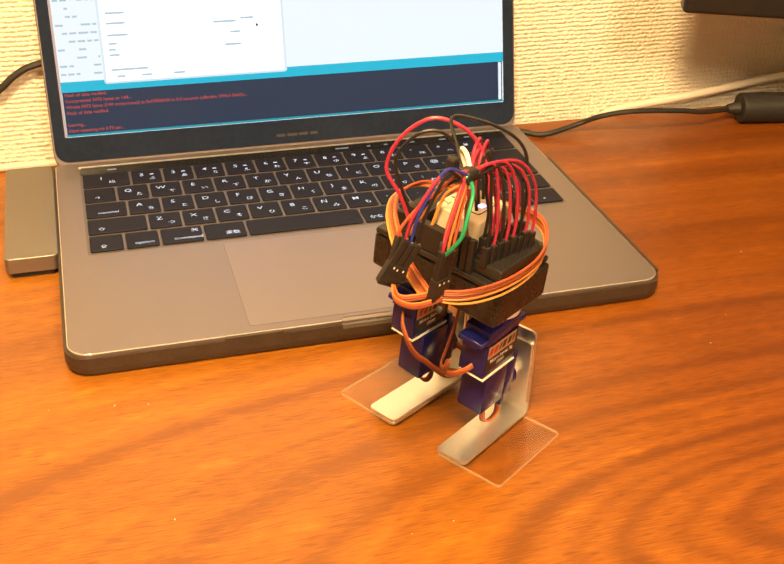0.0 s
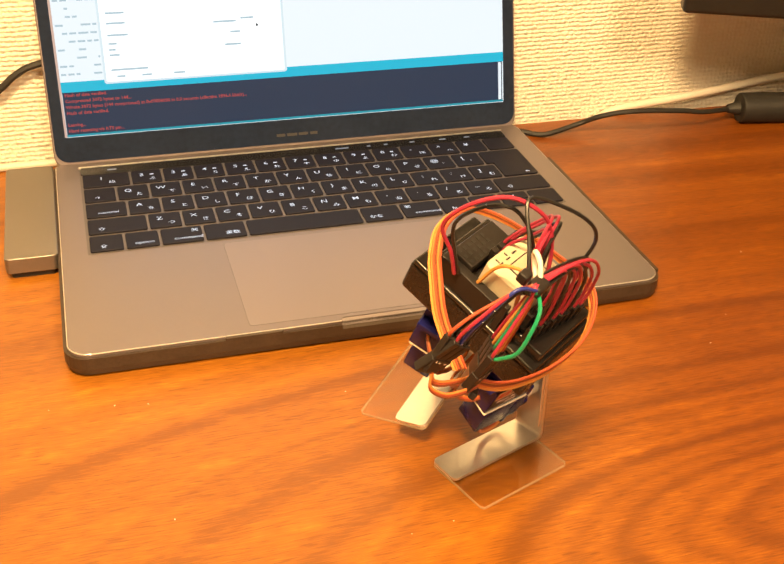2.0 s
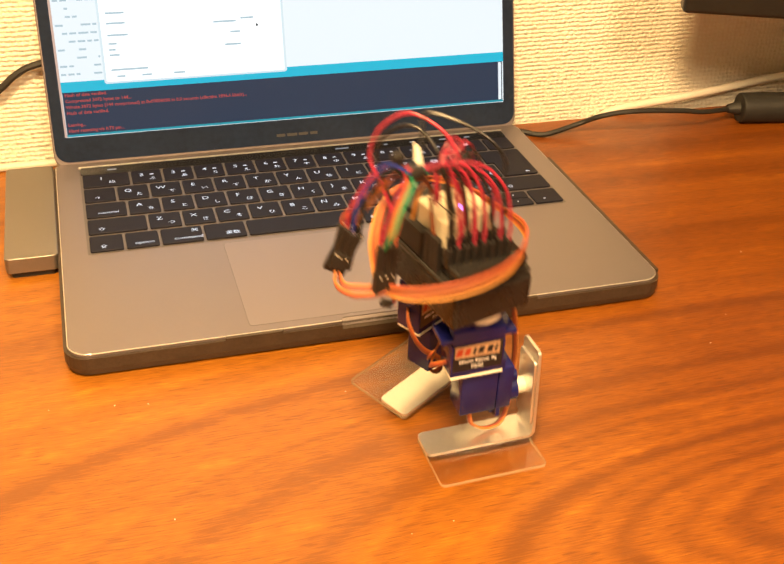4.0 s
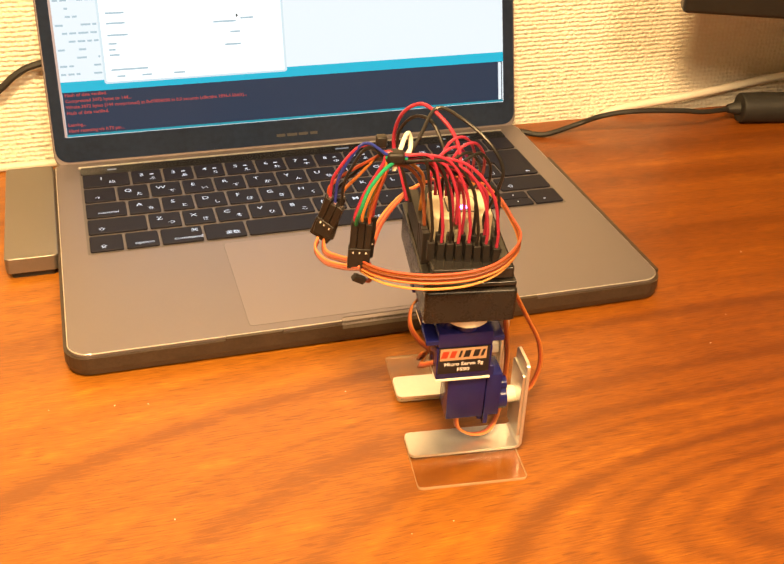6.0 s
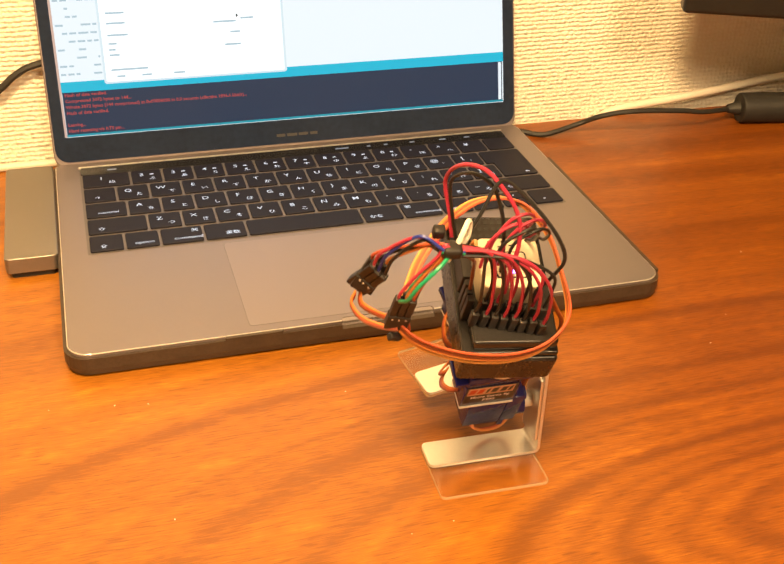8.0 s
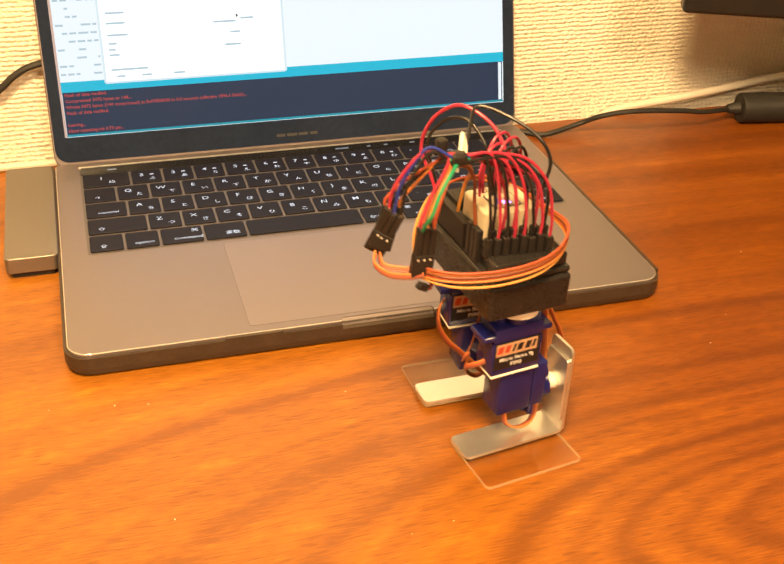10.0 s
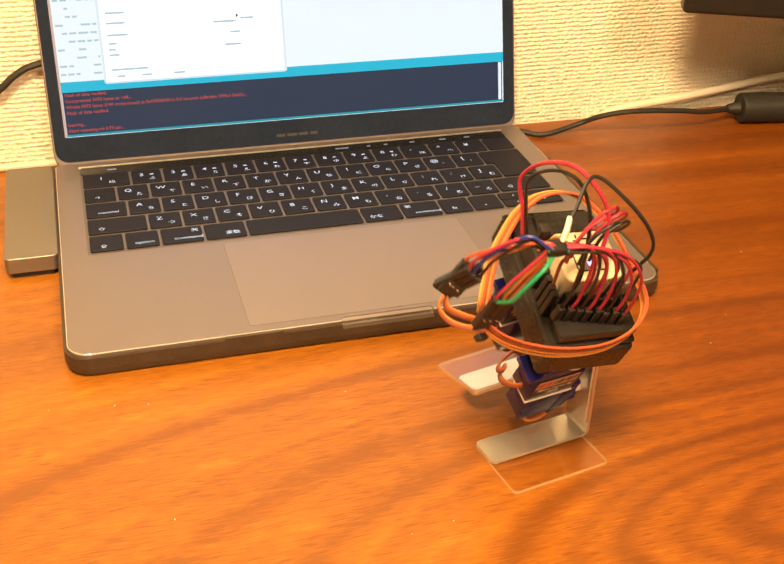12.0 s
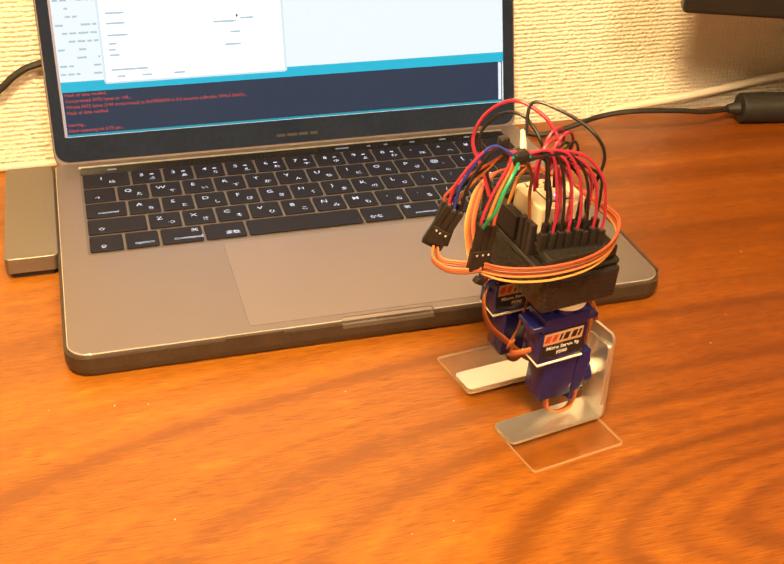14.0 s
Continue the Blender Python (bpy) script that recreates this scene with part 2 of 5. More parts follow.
# ---- mesh helpers ----


def soften(me):
    """Smooth shading in which the large faces stay flat and only the eased edges turn."""
    me.shade_smooth()
    n = len(me.polygons)
    normal, area = np.empty(n * 3), np.empty(n)
    me.polygons.foreach_get("normal", normal), me.polygons.foreach_get("area", area)
    normal = normal.reshape(-1, 3)
    side = {}
    widest = 1.0
    for p in me.polygons:
        for k in p.edge_keys:
            if k in side:
                widest = min(widest, float(normal[side[k]] @ normal[p.index]))
            else:
                side[k] = p.index
    if widest > math.cos(radians(64)):
        total = np.zeros((len(me.vertices), 3))
        for p in me.polygons:
            for v in p.vertices:
                total[v] += normal[p.index] * area[p.index]
        total /= np.maximum(np.linalg.norm(total, axis=1, keepdims=True), 1e-12)
        me.normals_split_custom_set_from_vertices([tuple(v) for v in total])
    else:
        me.set_sharp_from_angle(angle=radians(20 if n < 40 else 38))


def part(name, bm, material, parent=None, label="", at=None, smooth=True):
    """One mesh object from a bmesh, under a thing or a part."""
    me = bpy.data.meshes.new(name)
    bmesh.ops.recalc_face_normals(bm, faces=bm.faces)
    bm.to_mesh(me)
    bm.free()
    if smooth:
        soften(me)
    me.materials.append(material)
    ob = new(name, me)
    if parent is not None:
        ob.parent = parent
    if at is not None:
        ob.matrix_basis = at
    if label:
        tagged(ob, label)
    return ob


def thing(name, at=None):
    ob = new(name)
    ob.empty_display_size = 0.01
    if at is not None:
        ob.matrix_basis = at
    return ob


def block(x0, x1, y0, y1, z0, z1, r=0.0, segs=2, bm=None):
    """A box with rounded edges."""
    bm2 = bmesh.new()
    bmesh.ops.create_cube(bm2, size=1.0)
    bmesh.ops.scale(bm2, vec=(x1 - x0, y1 - y0, z1 - z0), verts=bm2.verts)
    bmesh.ops.translate(bm2, vec=((x0 + x1) / 2, (y0 + y1) / 2, (z0 + z1) / 2), verts=bm2.verts)
    if r > 0:
        bmesh.ops.bevel(bm2, geom=list(bm2.edges), offset=r, segments=segs, profile=0.5, affect="EDGES")
    if bm is None:
        return bm2
    me = bpy.data.meshes.new("piece")
    bm2.to_mesh(me)
    bm2.free()
    bm.from_mesh(me)
    bpy.data.meshes.remove(me)
    return bm


def slab(x0, x1, y0, y1, z0, z1, corner, edge=0.0, segs=6, esegs=2):
    """A plate with rounded upright corners and, if wanted, eased rims."""
    bm = bmesh.new()
    bmesh.ops.create_cube(bm, size=1.0)
    bmesh.ops.scale(bm, vec=(x1 - x0, y1 - y0, z1 - z0), verts=bm.verts)
    bmesh.ops.translate(bm, vec=((x0 + x1) / 2, (y0 + y1) / 2, (z0 + z1) / 2), verts=bm.verts)
    up = [e for e in bm.edges if abs(e.verts[0].co.z - e.verts[1].co.z) > 1e-6]
    bmesh.ops.bevel(bm, geom=up, offset=corner, segments=segs, profile=0.5, affect="EDGES")
    if edge > 0:
        rim = [e for e in bm.edges if abs(e.verts[0].co.z - e.verts[1].co.z) < 1e-7 and (abs(e.verts[0].co.z - z0) < 1e-7 or abs(e.verts[0].co.z - z1) < 1e-7) and len(e.link_faces) == 2 and abs(e.link_faces[0].normal.z - e.link_faces[1].normal.z) > 0.5]
        bm.normal_update()
        rim = [e for e in bm.edges if len(e.link_faces) == 2 and (abs(e.link_faces[0].normal.z) > 0.9) != (abs(e.link_faces[1].normal.z) > 0.9)]
        bmesh.ops.bevel(bm, geom=rim, offset=edge, segments=esegs, profile=0.5, affect="EDGES")
    return bm


def rod(p, q, r, sides=16, r2=None):
    """A round bar from p to q."""
    p, q = Vector(p), Vector(q)
    bm = bmesh.new()
    bmesh.ops.create_cone(bm, cap_ends=True, segments=sides, radius1=r, radius2=r if r2 is None else r2, depth=(q - p).length)
    turn = (q - p).to_track_quat("Z", "Y").to_matrix().to_4x4()
    bmesh.ops.transform(bm, matrix=Matrix.Translation((p + q) / 2) @ turn, verts=bm.verts)
    return bm


def sweep(points, r, sides=7, steps=6, bm=None):
    """A round cable along a smooth line through the points."""
    P = [Vector(p) for p in points]
    P = [P[0] * 2 - P[1]] + P + [P[-1] * 2 - P[-2]]
    line = []
    for i in range(1, len(P) - 2):
        for k in range(steps):
            u = k / steps
            a, b, c, d = P[i - 1], P[i], P[i + 1], P[i + 2]
            line.append(0.5 * ((2 * b) + (c - a) * u + (2 * a - 5 * b + 4 * c - d) * u * u + (3 * b - a - 3 * c + d) * u ** 3))
    line.append(P[-2])
    bm = bm or bmesh.new()
    side = None
    rings = []
    for i, p in enumerate(line):
        t = (line[min(i + 1, len(line) - 1)] - line[max(i - 1, 0)]).normalized()
        if side is None:
            side = t.orthogonal().normalized()
        side = (side - t * side.dot(t)).normalized()
        up = t.cross(side)
        rings.append([bm.verts.new(p + (side * math.cos(a) + up * math.sin(a)) * r) for a in (2 * math.pi * j / sides for j in range(sides))])
    for a, b in zip(rings, rings[1:]):
        for j in range(sides):
            bm.faces.new((a[j], a[(j + 1) % sides], b[(j + 1) % sides], b[j]))
    bm.faces.new(rings[0][::-1]), bm.faces.new(rings[-1])
    return bm


def lettering(text, size, material, parent, at, name="lettering", label="", stretch=1.0, bold=0.0, align="CENTER"):
    """Words in the built-in font as a thin mesh."""
    cu = bpy.data.curves.new("words", "FONT")
    cu.body, cu.size, cu.extrude, cu.offset = text, size, 0.00001, bold
    cu.align_x, cu.align_y = align, "CENTER"
    cu.resolution_u = 2
    tmp = bpy.data.objects.new("words", cu)
    scene.collection.objects.link(tmp)
    me = bpy.data.meshes.new_from_object(tmp)
    bpy.data.objects.remove(tmp)
    bpy.data.curves.remove(cu)
    me.transform(Matrix.Diagonal((stretch, 1, 1, 1)))
    me.materials.clear()
    me.materials.append(material)
    ob = new(name, me)
    ob.parent = parent
    ob.matrix_basis = at
    if label:
        tagged(ob, label)
    return ob


# ---- the room ----
WALL_TURN = 0.9


def room():
    m = pose(0.0, 0.2405, 0.0, 0, 0, WALL_TURN)
    wall = part("wall_north", block(-1.6, 2.0, 0.0, 0.12, -0.72, 1.68), PAPER, at=m)
    tagged(wall, "cream wallpaper with a coarse woven relief", "wall", kind="structure")
    for name, b in (("wall_west", (-1.7, -1.58, -2.6, 0.2)), ("wall_east", (1.95, 2.07, -2.6, 0.2)), ("wall_south", (-1.7, 2.07, -2.72, -2.6))):
        w = part(name, block(b[0], b[1], b[2], b[3], -0.72, 1.68), PLASTER)
        tagged(w, "plain cream plastered wall of the room", "wall", kind="structure")
    tagged(part("floor", block(-1.7, 2.07, -2.72, 0.35, -0.80, -0.724), FLOORING), "brown floorboards", "floor", kind="structure")
    tagged(part("ceiling", block(-1.7, 2.07, -2.72, 0.4, 1.684, 1.75), PLASTER), "plain pale ceiling", "ceiling", kind="structure")


def desk():
    d = thing("desk")
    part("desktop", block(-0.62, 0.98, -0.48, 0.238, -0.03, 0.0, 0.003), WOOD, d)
    for x in (-0.58, 0.94):
        for y in (-0.44, 0.19):
            part("leg", block(x - 0.025, x + 0.025, y - 0.025, y + 0.025, -0.72, -0.030, 0.003), WOOD, d)
    tagged(d, "reddish brown oiled wooden desk with flowing grain", "desk")


# ---- the laptop ----
TOP = 0.0125
LID_LEAN = 15.17


def return_key(lap, x0, x1, x2):
    """The return key of two rows, wider in its upper half."""
    bm = bmesh.new()
    outline = ((x1, 0.1322), (x2, 0.1322), (x2, 0.1680), (x0, 0.1680), (x0, 0.1516), (x1, 0.1516))
    low = bm.faces.new([bm.verts.new((x, y, TOP + 0.0001)) for x, y in outline])
    grown = bmesh.ops.extrude_face_region(bm, geom=[low])
    bmesh.ops.translate(bm, vec=(0, 0, 0.0010), verts=[v for v in grown["geom"] if isinstance(v, bmesh.types.BMVert)])
    up = [e for e in bm.edges if abs(e.verts[0].co.z - e.verts[1].co.z) > 1e-6]
    bmesh.ops.bevel(bm, geom=up, offset=0.0011, segments=3, profile=0.5, affect="EDGES")
    part("key", bm, KEYCAP, lap, smooth=False)
    part("legend", block(x2 - 0.0070, x2 - 0.0046, 0.1352, 0.1362, TOP + 0.0011, TOP + 0.00113), KEY_LIGHT, lap)


def scooped(ob, tool):
    """ob with the shape of the tool cut out of it; the tool is used up."""
    cut = ob.modifiers.new("cut", "BOOLEAN")
    cut.object, cut.operation, cut.solver = tool, "DIFFERENCE", "EXACT"
    bpy.context.view_layer.update()
    done = bpy.data.meshes.new_from_object(ob.evaluated_get(bpy.context.evaluated_depsgraph_get()))
    ob.modifiers.clear()
    if "custom_normal" in done.attributes:
        done.attributes.remove(done.attributes["custom_normal"])
    for p in done.polygons:
        p.use_smooth = p.area < 1.2e-5
    ob.data = done


def laptop():
    lap = thing("laptop")
    base = slab(0.0, 0.3041, 0.0, 0.2124, 0.0010, TOP, 0.0105, 0.0, 8)
    bm = base
    bm.normal_update()
    low = [e for e in bm.edges if len(e.link_faces) == 2 and min(v.co.z for v in e.verts) < 0.003 and max(v.co.z for v in e.verts) < 0.003]
    bmesh.ops.bevel(bm, geom=low, offset=0.0068, segments=6, profile=0.5, affect="EDGES")
    bm.normal_update()
    high = [e for e in bm.edges if len(e.link_faces) == 2 and min(v.co.z for v in e.verts) > TOP - 1e-6 and (e.link_faces[0].normal.z > 0.9) != (e.link_faces[1].normal.z > 0.9)]
    bmesh.ops.bevel(bm, geom=high, offset=0.0004, segments=2, profile=0.5, affect="EDGES")
    body = part("base", bm, ALU, lap)
    body.data.materials.append(ALU_BRIGHT)
    for p in body.data.polygons:
        if p.center.z > TOP - 0.0008 and 0.2 < p.normal.z < 0.97:
            p.material_index = 1
    # dark protective shell clipped round the underside
    shell = slab(-0.0017, 0.3058, -0.0017, 0.2141, 0.0006, TOP - 0.0016, 0.0122, 0.0, 8)
    shell.normal_update()
    low = [e for e in shell.edges if len(e.link_faces) == 2 and max(v.co.z for v in e.verts) < 0.002]
    bmesh.ops.bevel(shell, geom=low, offset=0.0042, segments=2, profile=0.6, affect="EDGES")
    under = part("protective_shell", shell, SHELL, lap, "dark plastic shell clipped under the base")
    part("shell_flange", slab(0.3040, 0.3064, 0.0085, 0.1535, 0.0050, TOP + 0.0001, 0.0009, 0.0003), SHELL, lap, "raised side rim of the shell")
    for x0, x1, y in ((0.072, 0.100, 0.0), (0.205, 0.232, 0.0)):
        part("shell_clip", block(x0, x1, -0.0016, 0.0004, TOP - 0.0022, TOP - 0.0002, 0.0003, 1), SHELL, lap, "small clip of the shell")
    # finger notch scooped out of the front edge
    tool = part("scoop", slab(0.1290, 0.1764, -0.008, 0.0024, 0.0, 0.008, 0.0019, 0.0, 5), ALU_NOTCH, at=pose(0, 0.0014, 0.0106, 32, 0, 0))
    scooped(body, tool), scooped(under, tool)
    bpy.data.objects.remove(tool)
    for x in (0.03, 0.274):
        for y in (0.025, 0.187):
            part("foot", rod((x, y, 0.0), (x, y, 0.0026), 0.007), RUBBER, lap, "round black rubber foot")
    part("trackpad", slab(0.0850, 0.2190, 0.0059, 0.0885, TOP - 0.001, TOP + 0.00012, 0.0022), PAD, lap)
    seam = slab(0.08475, 0.21925, 0.00565, 0.08875, TOP - 0.001, TOP + 0.00006, 0.0023)
    part("trackpad_gap", seam, WELL, lap)
    part("keyboard_well", slab(0.0138, 0.2903, 0.0922, 0.2003, TOP - 0.0012, TOP + 0.00010, 0.0012), WELL, lap, "dark grey keyboard recess")
    part("well_rim", slab(0.0135, 0.2906, 0.1995, 0.2009, TOP - 0.0012, TOP + 0.0007, 0.0004), ALU_BRIGHT, lap, "bright edge behind the touch bar")
    # touch bar
    part("touch_bar", slab(0.0145, 0.2897, 0.1893, 0.1993, TOP - 0.0005, TOP + 0.00045, 0.0012), BAR_GLASS, lap, "black glass touch strip")
    for x, w in ((0.033, 0.0055), (0.178, 0.0085), (0.196, 0.0022), (0.2075, 0.0025), (0.2255, 0.0032), (0.2465, 0.0045), (0.2635, 0.0038)):
        part("touch_symbol", block(x - w / 2, x + w / 2, 0.1934, 0.1950, TOP + 0.00045, TOP + 0.0005), TOUCH_GLOW, lap, "small lit symbol")
    # keys: five rows of the japanese layout
    u = (0.2897 - 0.0145) / 14.5
    rows = [
        (0.1708, 0.1876, [("1", "ぬ", 1.5), ("2", "ふ", 1), ("3", "あ", 1), ("4", "う", 1), ("5", "え", 1), ("6", "お", 1), ("7", "や", 1), ("8", "ゆ", 1), ("9", "よ", 1), ("0", "わ", 1), ("-", "ほ", 1), ("^", "へ", 1), ("¥", "", 1), ("", "", 1)]),
        (0.1514, 0.1682, [("", "→", 1), ("Q", "た", 1), ("W", "て", 1), ("E", "い", 1), ("R", "す", 1), ("T", "か", 1), ("Y", "ん", 1), ("U", "な", 1), ("I", "に", 1), ("O", "ら", 1), ("P", "せ", 1), ("@", "゛", 1), ("[", "゜", 1)]),
        (0.1320, 0.1488, [("control", "", 1.25), ("A", "ち", 1), ("S", "と", 1), ("D", "し", 1), ("F", "は", 1), ("G", "き", 1), ("H", "く", 1), ("J", "ま", 1), ("K", "の", 1), ("L", "り", 1), (";", "れ", 1), (":", "け", 1), ("]", "む", 1)]),
        (0.1126, 0.1294, [("", "⇧", 1.75), ("Z", "つ", 1), ("X", "さ", 1), ("C", "そ", 1), ("V", "ひ", 1), ("B", "こ", 1), ("N", "み", 1), ("M", "も", 1), (",", "ね", 1), (".", "る", 1), ("/", "め", 1), ("_", "ろ", 1), ("", "⇧", 1.75)]),
        (0.0932, 0.1100, [("", "⇪", 1), ("option", "", 1), ("command", "⌘", 1.25), ("英数", "", 1.25), ("", "", 3.5), ("かな", "", 1.25), ("command", "⌘", 1.25), ("fn", "", 1), ("", "◂", 1), ("", "", 1), ("", "▸", 1)]),
    ]
    meshes = {}
    g = 0.00075

    def key(x0, x1, y0, y1, label=""):
        k = (round(x1 - x0, 5), round(y1 - y0, 5))
        if k not in meshes:
            bm = slab(-(x1 - x0) / 2 + g, (x1 - x0) / 2 - g, -(y1 - y0) / 2 + g / 4, (y1 - y0) / 2 - g / 4, 0, 0.0010, 0.0011, 0.0002, 3, 1)
            me = bpy.data.meshes.new("key")
            bmesh.ops.recalc_face_normals(bm, faces=bm.faces)
            bm.to_mesh(me)
            bm.free()
            me.materials.append(KEYCAP)
            meshes[k] = me
        ob = new("key", meshes[k])
        ob.parent = lap
        ob.matrix_basis = pose((x0 + x1) / 2, (y0 + y1) / 2, TOP + 0.0001)
        return ob

    for j, (y0, y1, keys) in enumerate(rows):
        x = 0.0145
        for i, (main, sub, w) in enumerate(keys):
            x0, x1 = x, x + w * u
            x = x1
            if j == 4 and i == 9:
                for a, b in ((y0, (y0 + y1) / 2 - 0.0002), ((y0 + y1) / 2 + 0.0002, y1)):
                    k = key(x0, x1, a, b)
                    lettering("▴" if a > y0 else "▾", 0.0040, KEY_LIGHT, k, pose(0, 0, 0.00103), "legend")
                continue
            k = key(x0, x1, y0, y1)
            hw, hh = (x1 - x0) / 2, (y1 - y0) / 2
            if len(main) > 1 and main not in ("英数", "かな", "fn"):
                lettering(main, 0.0036, KEY_LIGHT, k, pose(hw - 0.0085 if main != "control" else 0.001, -hh + 0.0046, 0.00103), "legend", stretch=1.1, bold=0.00001)
                if sub:
                    lettering(sub, 0.0044, KEY_LIGHT, k, pose(hw - 0.0045 if i < 5 else -hw + 0.005, hh - 0.0046, 0.00103), "legend")
            elif main in ("英数", "かな", "fn"):
                lettering(main, 0.0040, KEY_LIGHT, k, pose(hw - 0.008 if main == "英数" else -hw + 0.008, -hh + 0.0050, 0.00103), "legend", bold=0.00002)
            else:
                if main:
                    lettering(main, 0.0050, KEY_LIGHT, k, pose(-0.0028, 0.0020, 0.00103), "legend", stretch=1.1, bold=0.00002)
                if sub:
                    lettering(sub, 0.0042, KEY_LIGHT, k, pose(0.0034 if main else -hw + 0.008, -0.0036, 0.00103), "legend", bold=0.00002)
                if j == 0 and 0 < i < 10:
                    part("legend", block(0.0022, 0.0044, 0.0014, 0.0026, 0.00100, 0.00103), KEY_LIGHT, k)
    return_key(lap, 0.0145 + 13 * u + g, 0.0145 + 13.25 * u + g, 0.2897 - g)
    # hinge and lid
    part("hinge", rod((0.033, 0.2095, 0.0100), (0.268, 0.2095, 0.0100), 0.0034), ALU, lap, "grey hinge barrel")
    lid = part("lid", slab(0.0, 0.3041, 0.0, 0.206, -0.0046, -0.0006, 0.0085, 0.0008), ALU, lap, at=pose(0, 0.2065, 0.0099, 90 - LID_LEAN, 0, 0))
    part("bezel", slab(0.0012, 0.3029, 0.0040, 0.2046, -0.0005, 0.0, 0.0078), BEZEL, lid, "black glass screen border")
    for k, (a, b) in enumerate(((0.1383, 0.1440), (0.1452, 0.1518), (0.1528, 0.1590), (0.1604, 0.1652))):
        part("maker_mark", block(a, b, 0.0086, 0.0104, 0.0, 0.00006), GREY_PRINT, lid, "faint grey lettering bar")
    # what the screen shows
    part("screen", block(0.0088, 0.2953, 0.0193, 0.1983, 0.0, 0.0002), SCREEN_WHITE, lid, "bright screen with an editor window")
    part("console_pane", block(0.0096, 0.2945, 0.0209, 0.0464, 0.0002, 0.0003), SCREEN_NAVY, lid, "dark blue console pane")
    part("status_band", block(0.0088, 0.2953, 0.0464, 0.0526, 0.0002, 0.00032), SCREEN_TEAL, lid, "turquoise status band")
    part("status_line", block(0.0092, 0.2950, 0.0196, 0.0209, 0.0002, 0.00032), SCREEN_TEAL_DIM, lid, "thin turquoise line")
    part("window_edge", block(0.0080, 0.0094, 0.0193, 0.1983, 0.0002, 0.00034), SCREEN_PINK, lid, "pale window edge")
    part("scroll_bar", block(0.2917, 0.2938, 0.0212, 0.0460, 0.0003, 0.00036), SCREEN_WHITE, lid, "white scroll bar")
    part("dialog", slab(0.0366, 0.1465, 0.0512, 0.190, 0.0002, 0.0005, 0.0012), SCREEN_DIALOG, lid, "white dialog window")
    part("dialog_shadow", slab(0.0352, 0.1480, 0.0500, 0.190, 0.0002, 0.00042, 0.0015), SCREEN_SHADE, lid, "grey window shadow")
    lines = ["Hash of data verified.", "Compressed 3072 bytes to 144...", "Wrote 3072 bytes (144 compressed) at 0x00008000 in 0.0 seconds (effective 1896.6 kbit/s)...", "Hash of data verified.", "", "Leaving...", "Hard resetting via RTS pin..."]
    for k, s in enumerate(lines):
        if s:
            lettering(s, 0.00270, SCREEN_RED, lid, pose(0.0108, 0.0447 - 0.0036 * k, 0.00033), "console_line", "red console text", stretch=1.08, bold=0.00006, align="LEFT")
    rnd = random.Random(4)
    for k in range(10):
        y = 0.0565 + k * 0.0048
        x = 0.0105
        while x < 0.0335:
            w = rnd.uniform(0.002, 0.006)
            if rnd.random() < 0.55:
                part("text_bar", block(x, min(x + w, 0.0345), y, y + 0.0011, 0.0002, 0.0003), SCREEN_TEXT, lid, "grey line of unreadable text")
            x += w + 0.0012
    for k, (x, y, w) in enumerate(((0.040, 0.0915, 0.011), (0.040, 0.0855, 0.011), (0.040, 0.0785, 0.012), (0.040, 0.0735, 0.005), (0.040, 0.0700, 0.004), (0.040, 0.0668, 0.006), (0.040, 0.0580, 0.022), (0.043, 0.0540, 0.005), (0.058, 0.0540, 0.006), (0.077, 0.0540, 0.007),
                                  (0.104, 0.0830, 0.014), (0.114, 0.0765, 0.006), (0.110, 0.0690, 0.010), (0.121, 0.0845, 0.008))):
        part("text_bar", block(x, x + w, y - 0.0005, y + 0.0006, 0.0005, 0.0006), SCREEN_TEXT, lid, "grey line of unreadable text")
    tri = bmesh.new()
    vs = [tri.verts.new(p) for p in ((0, 0, 0), (0, -0.0024, 0), (0.0017, -0.0017, 0), (0, 0, 0.0001), (0, -0.0024, 0.0001), (0.0017, -0.0017, 0.0001))]
    for f in ((0, 2, 1), (3, 4, 5), (0, 1, 4, 3), (1, 2, 5, 4), (2, 0, 3, 5)):
        tri.faces.new([vs[i] for i in f])
    pressed = part("pressed_button", slab(-0.0073, 0.0073, -0.0019, 0.0019, 0.0, 0.0001, 0.0008), SCREEN_BUTTON, lid, "blue lit button", at=pose(0.1263, 0.0825, -0.003))
    for x, w in ((-0.0052, 0.0042), (-0.0004, 0.0030), (0.0034, 0.0022)):
        part("button_text", block(x, x + w, -0.0005, 0.0006, 0.0001, 0.00018), SCREEN_SHADE, pressed)
    pointer = part("pointer", tri, BEZEL, lid, "black arrow pointer", at=pose(0.1303, 0.0812, 0.0007))
    tagged(lap, "open grey aluminium laptop with black keys and lit screen", "laptop")
    return pointer, pressed


